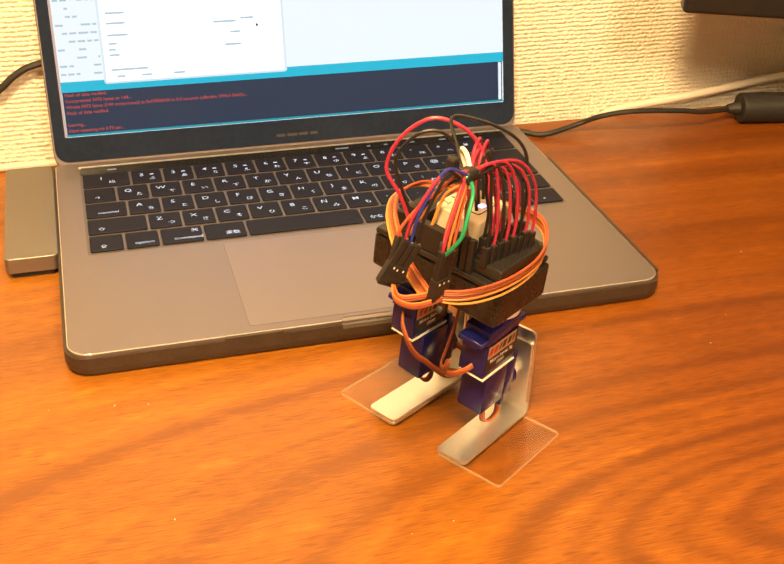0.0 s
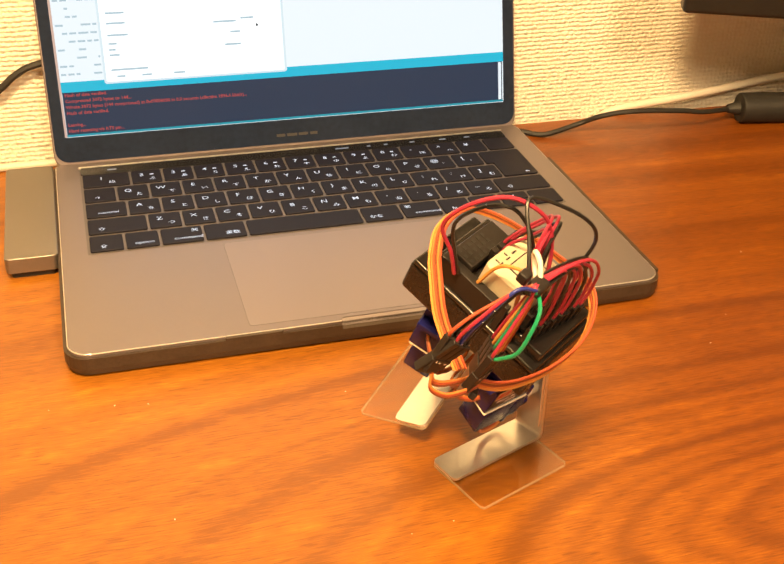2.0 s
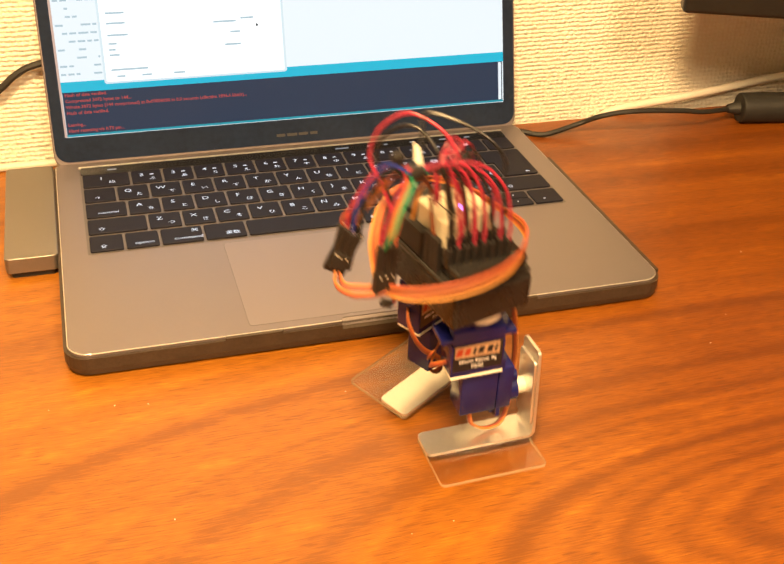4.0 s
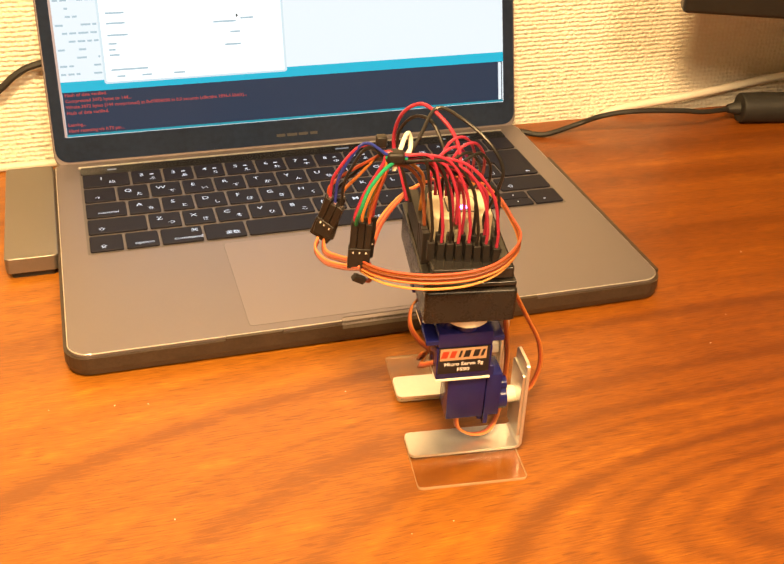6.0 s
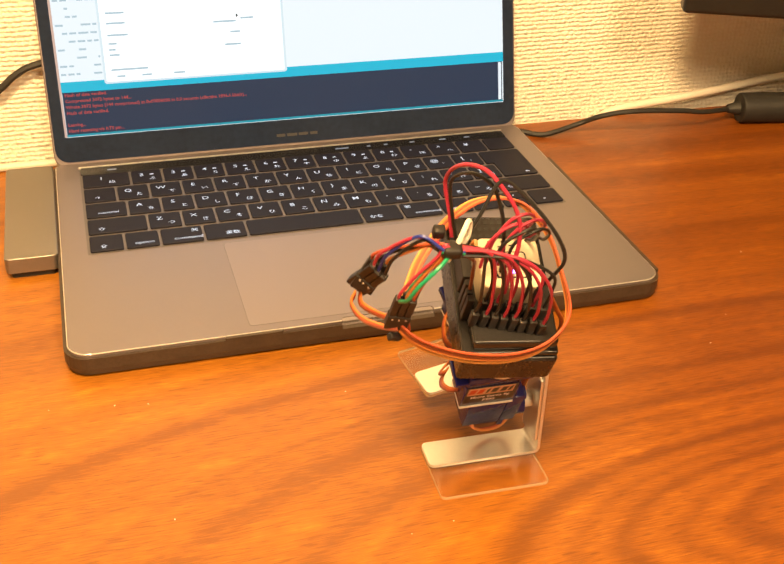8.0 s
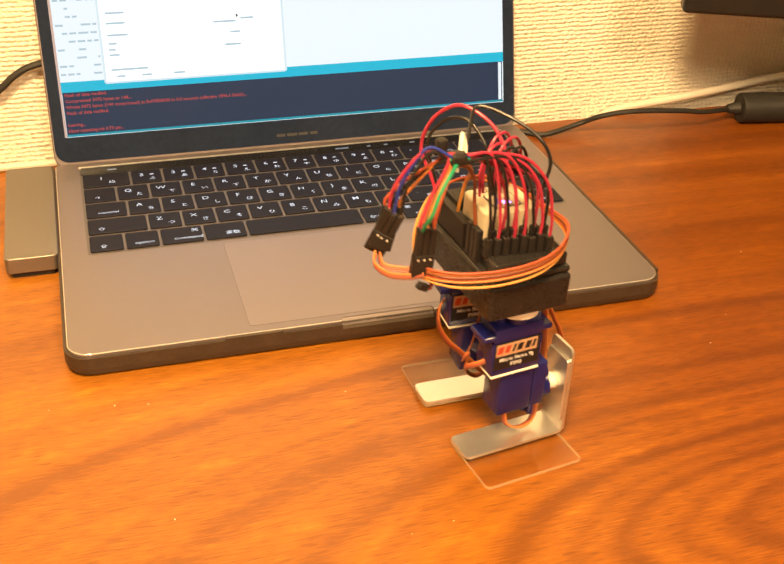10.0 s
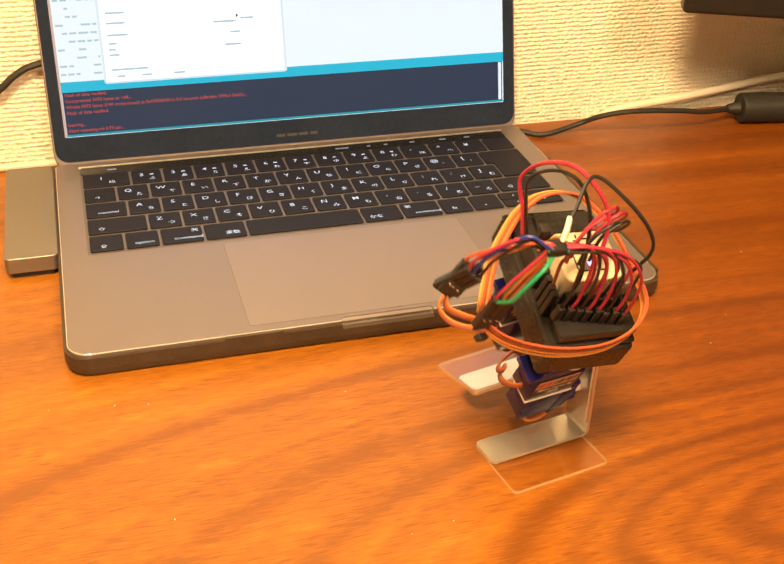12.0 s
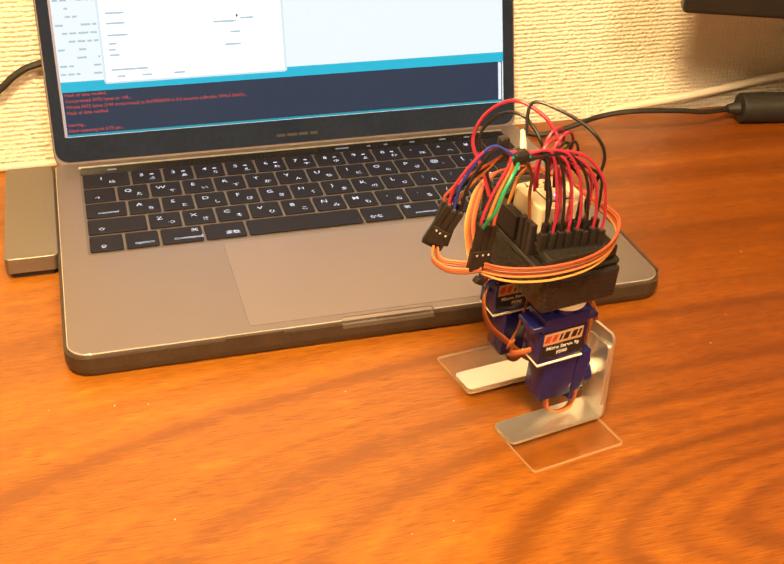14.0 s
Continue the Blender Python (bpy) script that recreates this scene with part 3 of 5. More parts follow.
TOUCH_GLOW = glow("touch_bar_light", (0.75, 0.80, 0.9), 0.35)
SCREEN_WHITE = glow("screen_white", (0.86, 0.95, 1.0), 1.0)
SCREEN_DIALOG = glow("screen_dialog", (0.95, 0.99, 1.0), 1.25)
SCREEN_SHADE = glow("screen_shade", (0.70, 0.84, 0.90), 1.0)
SCREEN_NAVY = glow("screen_navy", (0.015, 0.055, 0.125), 0.62)
SCREEN_TEAL = glow("screen_teal", (0.0, 0.52, 0.74), 0.95)
SCREEN_BUTTON = glow("screen_button", (0.035, 0.22, 0.50), 0.95)
SCREEN_TEAL_DIM = glow("screen_teal_dim", (0.0, 0.40, 0.52), 0.8)
SCREEN_PINK = glow("screen_pink", (0.80, 0.55, 0.45), 0.8)
SCREEN_RED = glow("screen_red", (0.55, 0.08, 0.08), 0.8)
SCREEN_TEXT = glow("screen_text", (0.46, 0.62, 0.70), 0.95)


def hub():
    h = thing("usb_hub")
    part("shell", slab(-0.0288, -0.0012, 0.0962, 0.2085, 0.0035, TOP + 0.0002, 0.003, 0.0008), ALU_HUB, h)
    part("foot_strip", slab(-0.0262, -0.0035, 0.0985, 0.206, 0.0, 0.0036, 0.002), RUBBER, h, "black rubber underside")
    part("plug", slab(-0.0014, 0.0010, 0.150, 0.172, 0.0050, 0.0095, 0.0006), RUBBER, h, "black plug")
    for y in (0.118, 0.142, 0.180):
        part("port", block(-0.0290, -0.0280, y - 0.0065, y + 0.0065, 0.0055, 0.0105), RUBBER, h, "dark port opening")
    tagged(h, "slim grey aluminium hub plugged into the laptop", "usb hub")


def cables():
    c = thing("power_cable")
    part("cord", sweep([(0.3020, 0.2135, 0.0070), (0.3080, 0.2170, 0.0040), (0.3155, 0.2165, 0.0024), (0.3285, 0.2098, 0.0022), (0.3546, 0.2102, 0.0080), (0.3626, 0.2045, 0.0138), (0.3750, 0.1996, 0.0181), (0.3886, 0.1966, 0.0197), (0.4076, 0.1955, 0.0189), (0.4283, 0.1964, 0.0167), (0.4461, 0.1984, 0.0136), (0.4730, 0.2080, 0.0098)], 0.0019, 8), RUBBER, c)
    part("strain_relief", rod((0.4710, 0.2085, 0.0098), (0.4795, 0.2060, 0.0108), 0.0030, 14, 0.0052), RUBBER, c)
    bm = rod((0.4790, 0.2057, 0.0110), (0.575, 0.1900, 0.0110), 0.0110, 20)
    bm.normal_update()
    ends = [e for e in bm.edges if len(e.link_faces) == 2 and (len(e.link_faces[0].verts) > 4 or len(e.link_faces[1].verts) > 4)]
    bmesh.ops.bevel(bm, geom=ends, offset=0.0015, segments=2, profile=0.5, affect="EDGES")
    part("plug_barrel", bm, RUBBER, c, "thick black plug barrel")
    part("cord", sweep([(0.575, 0.190, 0.011), (0.62, 0.190, 0.005), (0.72, 0.20, 0.0022), (0.90, 0.21, 0.0022)], 0.0019, 8), RUBBER, c)
    tagged(c, "black power cord with a thick plug barrel lying on the desk", "cable")
    w = thing("white_cable")
    part("cord", sweep([(0.376, 0.2425, -0.012), (0.384, 0.2415, -0.004), (0.396, 0.2395, 0.0025), (0.4103, 0.2370, 0.0058), (0.4426, 0.2350, 0.0098), (0.4837, 0.2340, 0.0152), (0.5333, 0.2335, 0.0213), (0.62, 0.2280, 0.029), (0.75, 0.215, 0.012), (0.90, 0.20, 0.0030)], 0.0030, 10), WHITE_CABLE, w)
    tagged(w, "white cable running along the foot of the wall", "cable")
    w2 = thing("white_cable")
    part("cord", sweep([(-0.20, 0.2300, 0.0026), (-0.06, 0.2325, 0.0026), (-0.02, 0.2335, 0.0026), (0.06, 0.2340, 0.0026), (0.14, 0.2345, 0.0026)], 0.0025, 10), WHITE_CABLE, w2)
    tagged(w2, "white cable lying where desk and wall meet", "cable")
    b = thing("black_cable")
    part("cord", sweep([(-0.20, 0.2290, 0.0022), (-0.10, 0.2300, 0.012), (-0.055, 0.2310, 0.036), (-0.0266, 0.2320, 0.0545), (-0.0166, 0.2325, 0.0625), (-0.0028, 0.2330, 0.0685), (0.03, 0.2330, 0.072), (0.09, 0.233, 0.050), (0.15, 0.232, 0.010), (0.20, 0.231, 0.0022)], 0.0022, 8), RUBBER, b)
    tagged(b, "black cord arching up behind the laptop", "cable")


def monitor():
    m = thing("monitor", pose(0.3990, 0.1810, 0.0978, 0, 0, -22.4))
    part("housing", block(0.0, 0.545, -0.016, 0.0, 0.0, 0.335, 0.003), MONITOR_BLACK, m)
    part("screen", block(0.012, 0.533, -0.0172, -0.0158, 0.018, 0.325), BEZEL, m, "dark switched-off screen")
    part("stand", block(0.235, 0.310, -0.014, -0.002, -0.092, 0.02, 0.003), MONITOR_BLACK, m)
    part("stand_foot", slab(0.16, 0.385, -0.10, 0.035, -0.0978, -0.091, 0.02, 0.002), MONITOR_BLACK, m)
    tagged(m, "black monitor standing on the desk", "monitor")


def crumbs():
    """A few pale specks of dust on the bare wood."""
    bm = bmesh.new()
    rnd = random.Random(7)
    for k in range(30):
        x, y = rnd.uniform(-0.03, 0.50), rnd.uniform(-0.19, 0.20)
        if -0.035 < x < 0.31 and y > -0.02:
            continue
        r = rnd.uniform(0.00014, 0.00030)
        m = Matrix.Translation((x, y, r * 0.5)) @ Matrix.Diagonal((1.6, 1.0, 0.7, 1))
        bmesh.ops.create_icosphere(bm, subdivisions=1, radius=r, matrix=m)
    tagged(part("dust", bm, HORN_WHITE), "pale dust specks on the desk", "dust", kind="stuff")


def lamp():
    """The shade of the desk lamp that lights the place, out of view."""
    l = thing("pendant_lamp")
    bm = bmesh.new()
    bmesh.ops.create_cone(bm, cap_ends=False, segments=32, radius1=0.15, radius2=0.05, depth=0.14)
    bmesh.ops.solidify(bm, geom=bm.faces[:], thickness=0.002)
    part("shade", bm, PLASTER, l, at=pose(-0.05, -0.45, 0.88))
    part("cord", rod((-0.05, -0.45, 0.945), (-0.05, -0.45, 1.684), 0.003), RUBBER, l)
    tagged(l, "cream hanging lamp over the desk", "lamp")

# ---- the walking robot ----
SERVO_BLUE = mat("blue_translucent_plastic", (0.010, 0.012, 0.115), 0.22, spot=0.10, scale=150)
SERVO_DARK = mat("dark_blue_plastic", (0.008, 0.010, 0.045), 0.3, spot=0.25, scale=150)
STICKER = mat("orange_sticker", (0.50, 0.32, 0.20), 0.4, spot=0.06, scale=200)
STICKER_BLACK = mat("black_sticker", (0.010, 0.010, 0.014), 0.35, spot=0.1, scale=200)
PRINT_RED = mat("red_print", (0.45, 0.05, 0.02), 0.5)
TAPE_WHITE = mat("white_foam_tape", (0.80, 0.77, 0.70), 0.7)
HORN_WHITE = mat("white_nylon", (0.76, 0.72, 0.64), 0.5, spot=0.05, scale=120)
BRACKET = mat("brushed_aluminium", (0.78, 0.76, 0.72), 0.34, 0.92, spot=0.03, scale=60, bump=0.01, bump_scale=900)
ACRYLIC = clear("clear_acrylic", (0.95, 0.94, 0.92))
ACRYLIC_EDGE = mat("acrylic_cut_edge", (0.66, 0.50, 0.32), 0.25, trans=0.5)
MODULE = mat("cream_plastic", (0.64, 0.55, 0.40), 0.5, spot=0.05, scale=150)
DUPONT = mat("black_connector", (0.020, 0.017, 0.016), 0.42, ior=1.36, spot=0.2, scale=300)
PIN = mat("tinned_pin", (0.75, 0.72, 0.66), 0.3, 1.0)
W_RED = mat("red_wire", (0.36, 0.026, 0.060), 0.38, spot=0.1, scale=200)
W_BLACK = mat("black_wire", (0.013, 0.012, 0.012), 0.35)
W_BROWN = mat("brown_wire", (0.19, 0.050, 0.018), 0.42)
W_ORANGE = mat("orange_wire", (0.55, 0.185, 0.045), 0.5)
W_SRED = mat("servo_red_wire", (0.40, 0.075, 0.030), 0.5)
W_YELLOW = mat("yellow_wire", (0.62, 0.29, 0.07), 0.5)
W_GREEN = mat("green_wire", (0.012, 0.27, 0.13), 0.38)
W_BLUE = mat("blue_wire", (0.020, 0.035, 0.26), 0.38)
W_WHITE = mat("white_wire", (0.74, 0.72, 0.62), 0.42)
LED = glow("violet_led", (0.30, 0.16, 1.0), 9.0)
K = 0.001


def mm(name, bm, material, parent, label="", smooth=True, at=None):
    """A part drawn in millimetres."""
    bmesh.ops.scale(bm, vec=(K, K, K), verts=bm.verts)
    return part(name, bm, material, parent, label, at, smooth)


def wire(points, material, parent, r=0.75, name="wire", label=""):
    return mm(name, sweep(points, r, 7, 6), material, parent, label)


def ribbon(points, parent, across, r=0.48, colours=None):
    """The flat three-strand cable of a servo: brown, red and orange side by side."""
    for k, m in enumerate(colours or (W_BROWN, W_SRED, W_ORANGE)):
        off = Vector(across) * ((k - 1) * 0.92)
        mm("servo_wire", sweep([Vector(p) + off for p in points], r, 6, 6), m, parent)


def servo_body(parent, upright, y0, name):
    """A nine-gram servo: body, lugs, gear dome, lid seam. upright: shaft along z, or along x when it lies."""
    bm = bmesh.new()
    if upright:
        block(-39.8, -17.0, y0, y0 + 12.4, 17.8, 33.6, 0.5, 2, bm)
        block(-39.6, -17.2, y0 + 0.1, y0 + 12.3, 33.9, 41.0, 0.6, 2, bm)
        block(-44.6, -12.4, y0 + 0.3, y0 + 12.1, 35.4, 37.8, 0.4, 1, bm)
        block(-44.0, -41.2, y0 + 2.5, y0 + 9.9, 33.6, 36.0, 0.4, 1, bm)
        block(-15.6, -13.0, y0 + 2.5, y0 + 9.9, 33.6, 36.0, 0.4, 1, bm)
        c = (-27.8, y0 + 6.2)
        for dx, r in ((0.0, 5.9), (-7.0, 3.2)):
            b2 = rod((c[0] + dx, c[1], 41.0), (c[0] + dx, c[1], 44.6), r, 24)
            me = bpy.data.meshes.new("piece")
            b2.to_mesh(me)
            b2.free()
            bm.from_mesh(me)
            bpy.data.meshes.remove(me)
    else:
        block(-33.6, -17.6, y0, y0 + 12.4, -6.0, 16.8, 0.5, 2, bm)
        block(-17.3, -10.6, y0 + 0.1, y0 + 12.3, -5.8, 16.6, 0.6, 2, bm)
        block(-17.2, -14.8, y0 + 0.3, y0 + 12.1, -10.7, 21.5, 0.4, 1, bm)
        block(-19.0, -17.0, y0 + 2.5, y0 + 9.9, -10.2, -7.4, 0.4, 1, bm)
        for dz, r in ((0.0, 5.9), (6.6, 3.0)):
            b2 = rod((-10.7, y0 + 6.2, dz), (-7.2, y0 + 6.2, dz), r, 24)
            me = bpy.data.meshes.new("piece")
            b2.to_mesh(me)
            b2.free()
            bm.from_mesh(me)
            bpy.data.meshes.remove(me)
    return bm


def leg(robot, name, y0, near):
    """Two servos stuck together: the upper turns the hip, the lower rolls the ankle. Its space begins at the ankle."""
    up = mm(name, servo_body(None, True, y0, name), SERVO_BLUE, robot, "pair of dark blue translucent micro servos stuck together")
    mm("ankle_servo", servo_body(None, False, -6.2, name), SERVO_BLUE, up, "dark blue lying micro servo")
    mm("foam_tape", block(-39.8, -17.0, y0 - 0.4, y0 + 12.0, 16.8, 17.8, 0.2, 1), TAPE_WHITE, up, "white foam tape between the servos")
    mm("hip_horn", rod((-27.8, y0 + 6.2, 46.0), (-27.8, y0 + 6.2, 51.0), 9.4, 32), HORN_WHITE, up, "round white servo horn")
    mm("hip_hub", rod((-27.8, y0 + 6.2, 44.4), (-27.8, y0 + 6.2, 46.1), 3.6, 20), HORN_WHITE, up)
    mm("ankle_horn", rod((-7.2, 0, 0), (-2.6, 0, 0), 3.6, 20), HORN_WHITE, up, "white servo hub")
    # sticker on the outer face
    f = y0 - 0.12
    mm("black_label", block(-39.2, -18.0, f, y0 + 0.2, 20.8, 34.0), STICKER_BLACK, up, "black paper label")
    mm("orange_label", block(-38.6, -19.4, f - 0.08, y0 + 0.1, 27.6, 33.6), STICKER, up, "pale orange label field")
    face = lambda x, z: Matrix.Translation((x * K, (f - 0.16) * K, z * K)) @ pose(0, 0, 0, 90, 0, 0)
    # maker's mark as plain slanted bars
    for x, w, m in ((-36.6, 2.6, PRINT_RED), (-33.2, 2.2, PRINT_RED), (-30.2, 1.0, STICKER_BLACK), (-27.4, 2.4, STICKER_BLACK), (-23.6, 2.4, STICKER_BLACK), (-20.9, 1.2, STICKER_BLACK)):
        b = block(x - w / 2, x + w / 2, f - 0.16, f + 0.05, 29.0, 32.4)
        for v in b.verts:
            v.co.x += (v.co.z - 30.7) * 0.25
        mm("maker_bar", b, m, up, "slanted bar of the maker's mark")
    lettering("Micro Servo 9g", 2.5 * K, LEGEND, up, face(-28.6, 25.6), "lettering", "white label lettering", stretch=1.05, bold=0.00006)
    lettering("FS90", 2.5 * K, LEGEND, up, face(-28.6, 22.6), "lettering", "white label lettering", stretch=1.1, bold=0.00006)
    # cable of the lying servo, looped under it
    if near:
        ribbon([(-28, -3, -4), (-28.2, -4, -9), (-26.5, -4, -14.0), (-21, -4, -17.8), (-14, -3, -18.0), (-9.4, 0, -13.5), (-6.0, 4.6, -2), (-6.0, 4.8, 15), (-8.2, 3.5, 30), (-10.5, 3, 42), (-12, 4, 48)], up, (0.55, -0.65, 0.1), r=0.56)
    else:
        ribbon([(-28, -3, -4), (-28.5, -3.5, -9.5), (-24, -4, -12.5), (-19, -2, -11.0), (-15.5, 5, -4.0), (-15, 7.5, 8.0), (-14, 8.5, 20), (-14, 8.5, 40)], up, (0, 0.9, 0.3))
    # cable of the standing servo, hanging beside it
    if near:
        ribbon([(-39.0, -2, 22.5), (-42.4, -0.5, 20.5), (-44.0, 3.5, 17.0), (-42.5, 8, 14.0), (-40.2, 10.5, 16.5), (-42.6, 7.5, 19.5), (-43.2, 9.5, 16.0), (-40.0, 13, 14.0), (-37.0, 13.5, 20), (-36.0, 12, 33), (-35, 11, 47)], up, (0.5, 0.3, 0.75))
    else:
        ribbon([(-40, 2, 28), (-44, -2, 26), (-45.2, -7, 20.5), (-41.5, -9, 13.5), (-36, -10, 8), (-29, -11.2, 0.5), (-22, -12, -6), (-15.5, -13.2, -8), (-10, -14, -6), (-9, -12.5, 0), (-13, -9, 5)], up, (0.5, 0.2, 0.7))
        ribbon([(-7.5, -14, 48), (-2.5, -12.5, 38.5), (5.2, -11, 23.5), (12.4, -10.5, 9), (15.0, -10, -4), (13.5, -9.5, -15.0), (10, -9.5, -20), (0, -9.5, -18), (-10, -8, -12), (-18, -5, -8)], up, (0.6, -0.6, 0.1), r=0.5)
    return up


def foot(robot, name, side):
    """An L-shaped aluminium bracket on a clear plate. side: -1 when the plate spreads towards -y."""
    bm = bmesh.new()
    n, r, th = 6, 3.0, 1.3
    prof = [(-48.7, 1.6)] + [(-r + r * math.sin(a), 1.6 + r - r * math.cos(a)) for a in (math.pi / 2 * k / n for k in range(n + 1))] + [(0.0, 45.4)]
    inner = [(-48.7, 1.6 + th)] + [(-r + (r - th) * math.sin(a), 1.6 + r - (r - th) * math.cos(a)) for a in (math.pi / 2 * k / n for k in range(n + 1))] + [(-th, 45.4)]
    h = 7.6
    cols = []
    for k, ((x0, z0), (x1, z1)) in enumerate(zip(prof, inner)):
        cols.append([bm.verts.new((x0, -h, z0)), bm.verts.new((x0, h, z0)), bm.verts.new((x1, h, z1)), bm.verts.new((x1, -h, z1))])
    for a, b in zip(cols, cols[1:]):
        for j in range(4):
            bm.faces.new((a[j], a[(j + 1) % 4], b[(j + 1) % 4], b[j]))
    bm.faces.new(cols[0][::-1]), bm.faces.new(cols[-1])
    bm.edges.ensure_lookup_table()
    tips = [e for e in bm.edges if abs(e.verts[0].co.y - e.verts[1].co.y) < 1e-6 and ((e.verts[0].co.x < -48 and e.verts[1].co.x < -48) or (e.verts[0].co.z > 45 and e.verts[1].co.z > 45))]
    bmesh.ops.bevel(bm, geom=tips, offset=2.4, segments=3, profile=0.5, affect="EDGES")
    ob = mm(name, bm, BRACKET, robot, "bent aluminium bracket on a clear acrylic plate")
    mm("inner_plate", slab(-7.3, 7.3, -16.0, 16.5, 0.0, 1.5, 1.6, 0.3, 3, 1), BRACKET, ob, "aluminium plate glued inside the bracket", at=pose(-0.0013, 0, 0.0235, 90, 0, -90))
    ys = sorted((side * 25.9, -side * 7.4))
    plate = mm("foot_plate", slab(-48.9, -2.1, ys[0], ys[1], 0.0, 1.5, 2.2, 0.15, 4, 1), ACRYLIC, ob, "clear acrylic plate")
    plate.visible_shadow = False
    plate.data.materials.append(ACRYLIC_EDGE)
    for p in plate.data.polygons:
        if abs(p.normal.z) < 0.9:
            p.material_index = 1
    return ob


def robot_body(robot):
    """Battery case, controller and wiring. Its space begins on the near hip."""
    mm("battery_case", block(-19.2, 16.8, -10.8, 51.5, 1.8, 17.4, 1.8, 3), CASE, robot, "black plastic battery case")
    mm("case_lid", block(-19.8, 16.2, -9.6, 50.5, 17.8, 20.4, 0.9, 2), CASE_SMOOTH, robot, "glossy black case lid")
    mm("seam", block(-17.6, 14.6, -8.4, 49.0, 17.0, 18.2), RUBBER, robot, "dark seam")
    # controller board with its sockets
    mm("terminal_block", block(-16.6, 15.0, -8.2, 45.0, 20.4, 26.0, 1.0, 2), CASE_SMOOTH, robot, "black socket housing of the controller")
    mm("circuit_board", block(-15.0, 12.0, 2.5, 42.0, 26.0, 27.2, 0.2, 1), DUPONT, robot, "black circuit board")
    mod = mm("controller_module", slab(-14.0, 8.8, 7.0, 28.0, 27.0, 39.2, 2.6, 0.9, 4, 2), MODULE, robot, "cream controller module with printed marks")
    mm("module_button", slab(-8.0, 3.0, 11.2, 21.4, 39.2, 39.6, 1.2, 0.2), MODULE, mod, "square push button")
    mm("button_gap", slab(-8.5, 3.5, 10.7, 21.9, 39.1, 39.35, 1.4), STICKER_BLACK, mod, "thin dark gap round the button")
    mm("led", slab(-3.6, -0.6, 12.6, 15.0, 39.5, 39.75, 0.6), LED, mod, "glowing violet light")
    for x, y, w, d in ((-9.6, 22.6, 2.6, 0.6), (-9.6, 24.2, 0.6, 2.0), (-5.2, 22.6, 2.2, 0.6), (-4.6, 24.4, 0.6, 1.6), (-1.0, 23.2, 2.4, 0.7)):
        mm("printed_mark", block(x - w / 2, x + w / 2, y + 1.4 - d / 2, y + 1.4 + d / 2, 39.15, 39.3), STICKER_BLACK, mod, "small dark printed mark")
    sock = mm("pin_socket", block(-18.6, -14.6, 16.0, 42.0, 20.4, 31.5, 0.4, 1), DUPONT, robot, "black pin socket strip")
    sock2 = mm("pin_socket", block(-14.4, 9.0, 31.0, 41.0, 27.2, 33.0, 0.4, 1), DUPONT, robot, "black pin socket strip")
    for a in range(6):
        for b in range(3):
            mm("socket_hole", block(-13.4 + a * 2.6, -12.0 + a * 2.6, 32.2 + b * 2.9, 33.7 + b * 2.9, 32.9, 33.15), RUBBER, sock2)
    # plugs of the near row, a little askew
    rnd = random.Random(11)
    row = []
    for k in range(8):
        x, y = -16.4 + k * 3.45, 0.2 - 0.62 * k
        lean, top = rnd.uniform(-0.9, 0.9), 33.4 + rnd.uniform(-0.9, 0.9)
        b = block(x - 1.35, x + 1.35, y - 1.4, y + 1.4, 25.4, top, 0.25, 1)
        for v in b.verts:
            v.co.x += (v.co.z - 25) * 0.05 * lean
        mm("plug", b, DUPONT, robot, "black crimp connector")
        mm("pin", block(x - 0.4 + 0.5 * lean, x + 0.4 + 0.5 * lean, y - 0.4, y + 0.4, top - 0.2, top + 0.9), PIN, robot)
        row.append((x + 0.5 * lean, y, top))
    back = []
    for k in range(6):
        x, y = -12.5 + k * 4.2, 4.4 - 0.6 * k
        mm("plug", block(x - 1.35, x + 1.35, y - 1.4, y + 1.4, 25.4, 34.4, 0.25, 1), DUPONT, robot, "black crimp connector")
        back.append((x, y, 34.4))

    # the plugs that hang before the case
    def housing(x, y, z, turn, length=11.0, n=3, tail=9.0):
        mtx = Matrix.Translation((x, y, z)) @ pose(0, 0, 0, *turn)
        tops = []
        for j in range(n):
            u = (j - n / 2 + 0.5) * 2.65
            slip = rnd.uniform(-1.2, 1.2)
            b = block(u - 1.25, u + 1.25, -1.3, 1.3, -length / 2, length / 2 + slip, 0.25, 1)
            bmesh.ops.transform(b, matrix=mtx, verts=b.verts)
            mm("plug", b, DUPONT, robot, "black crimp connector")
            b = block(u - 0.45, u + 0.45, -0.5, 0.5, length / 2 + slip - 0.3, length / 2 + slip + 0.7)
            bmesh.ops.transform(b, matrix=mtx, verts=b.verts)
            mm("pin", b, PIN, robot)
            tops.append(mtx @ Vector((u, 0, length / 2 + slip)))
        b = block(-n * 1.32 - 0.2, n * 1.32 + 0.2, -1.7, 1.7, -length / 2 - tail, -length / 2 + 0.4, 0.35, 1)
        bmesh.ops.transform(b, matrix=mtx, verts=b.verts)
        plug = mm("servo_plug", b, DUPONT, robot, "black three-pole servo plug")
        for j in range(n):
            u = (j - n / 2 + 0.5) * 2.4
            b = block(u - 0.28, u + 0.28, -1.80, -1.65, -length / 2 - 1.6, -length / 2 - 0.8)
            bmesh.ops.transform(b, matrix=mtx, verts=b.verts)
            mm("contact", b, HORN_WHITE, plug)
        return tops

    h1 = housing(-43.0, 0.5, 37.0, (3, 3, -5), n=3)
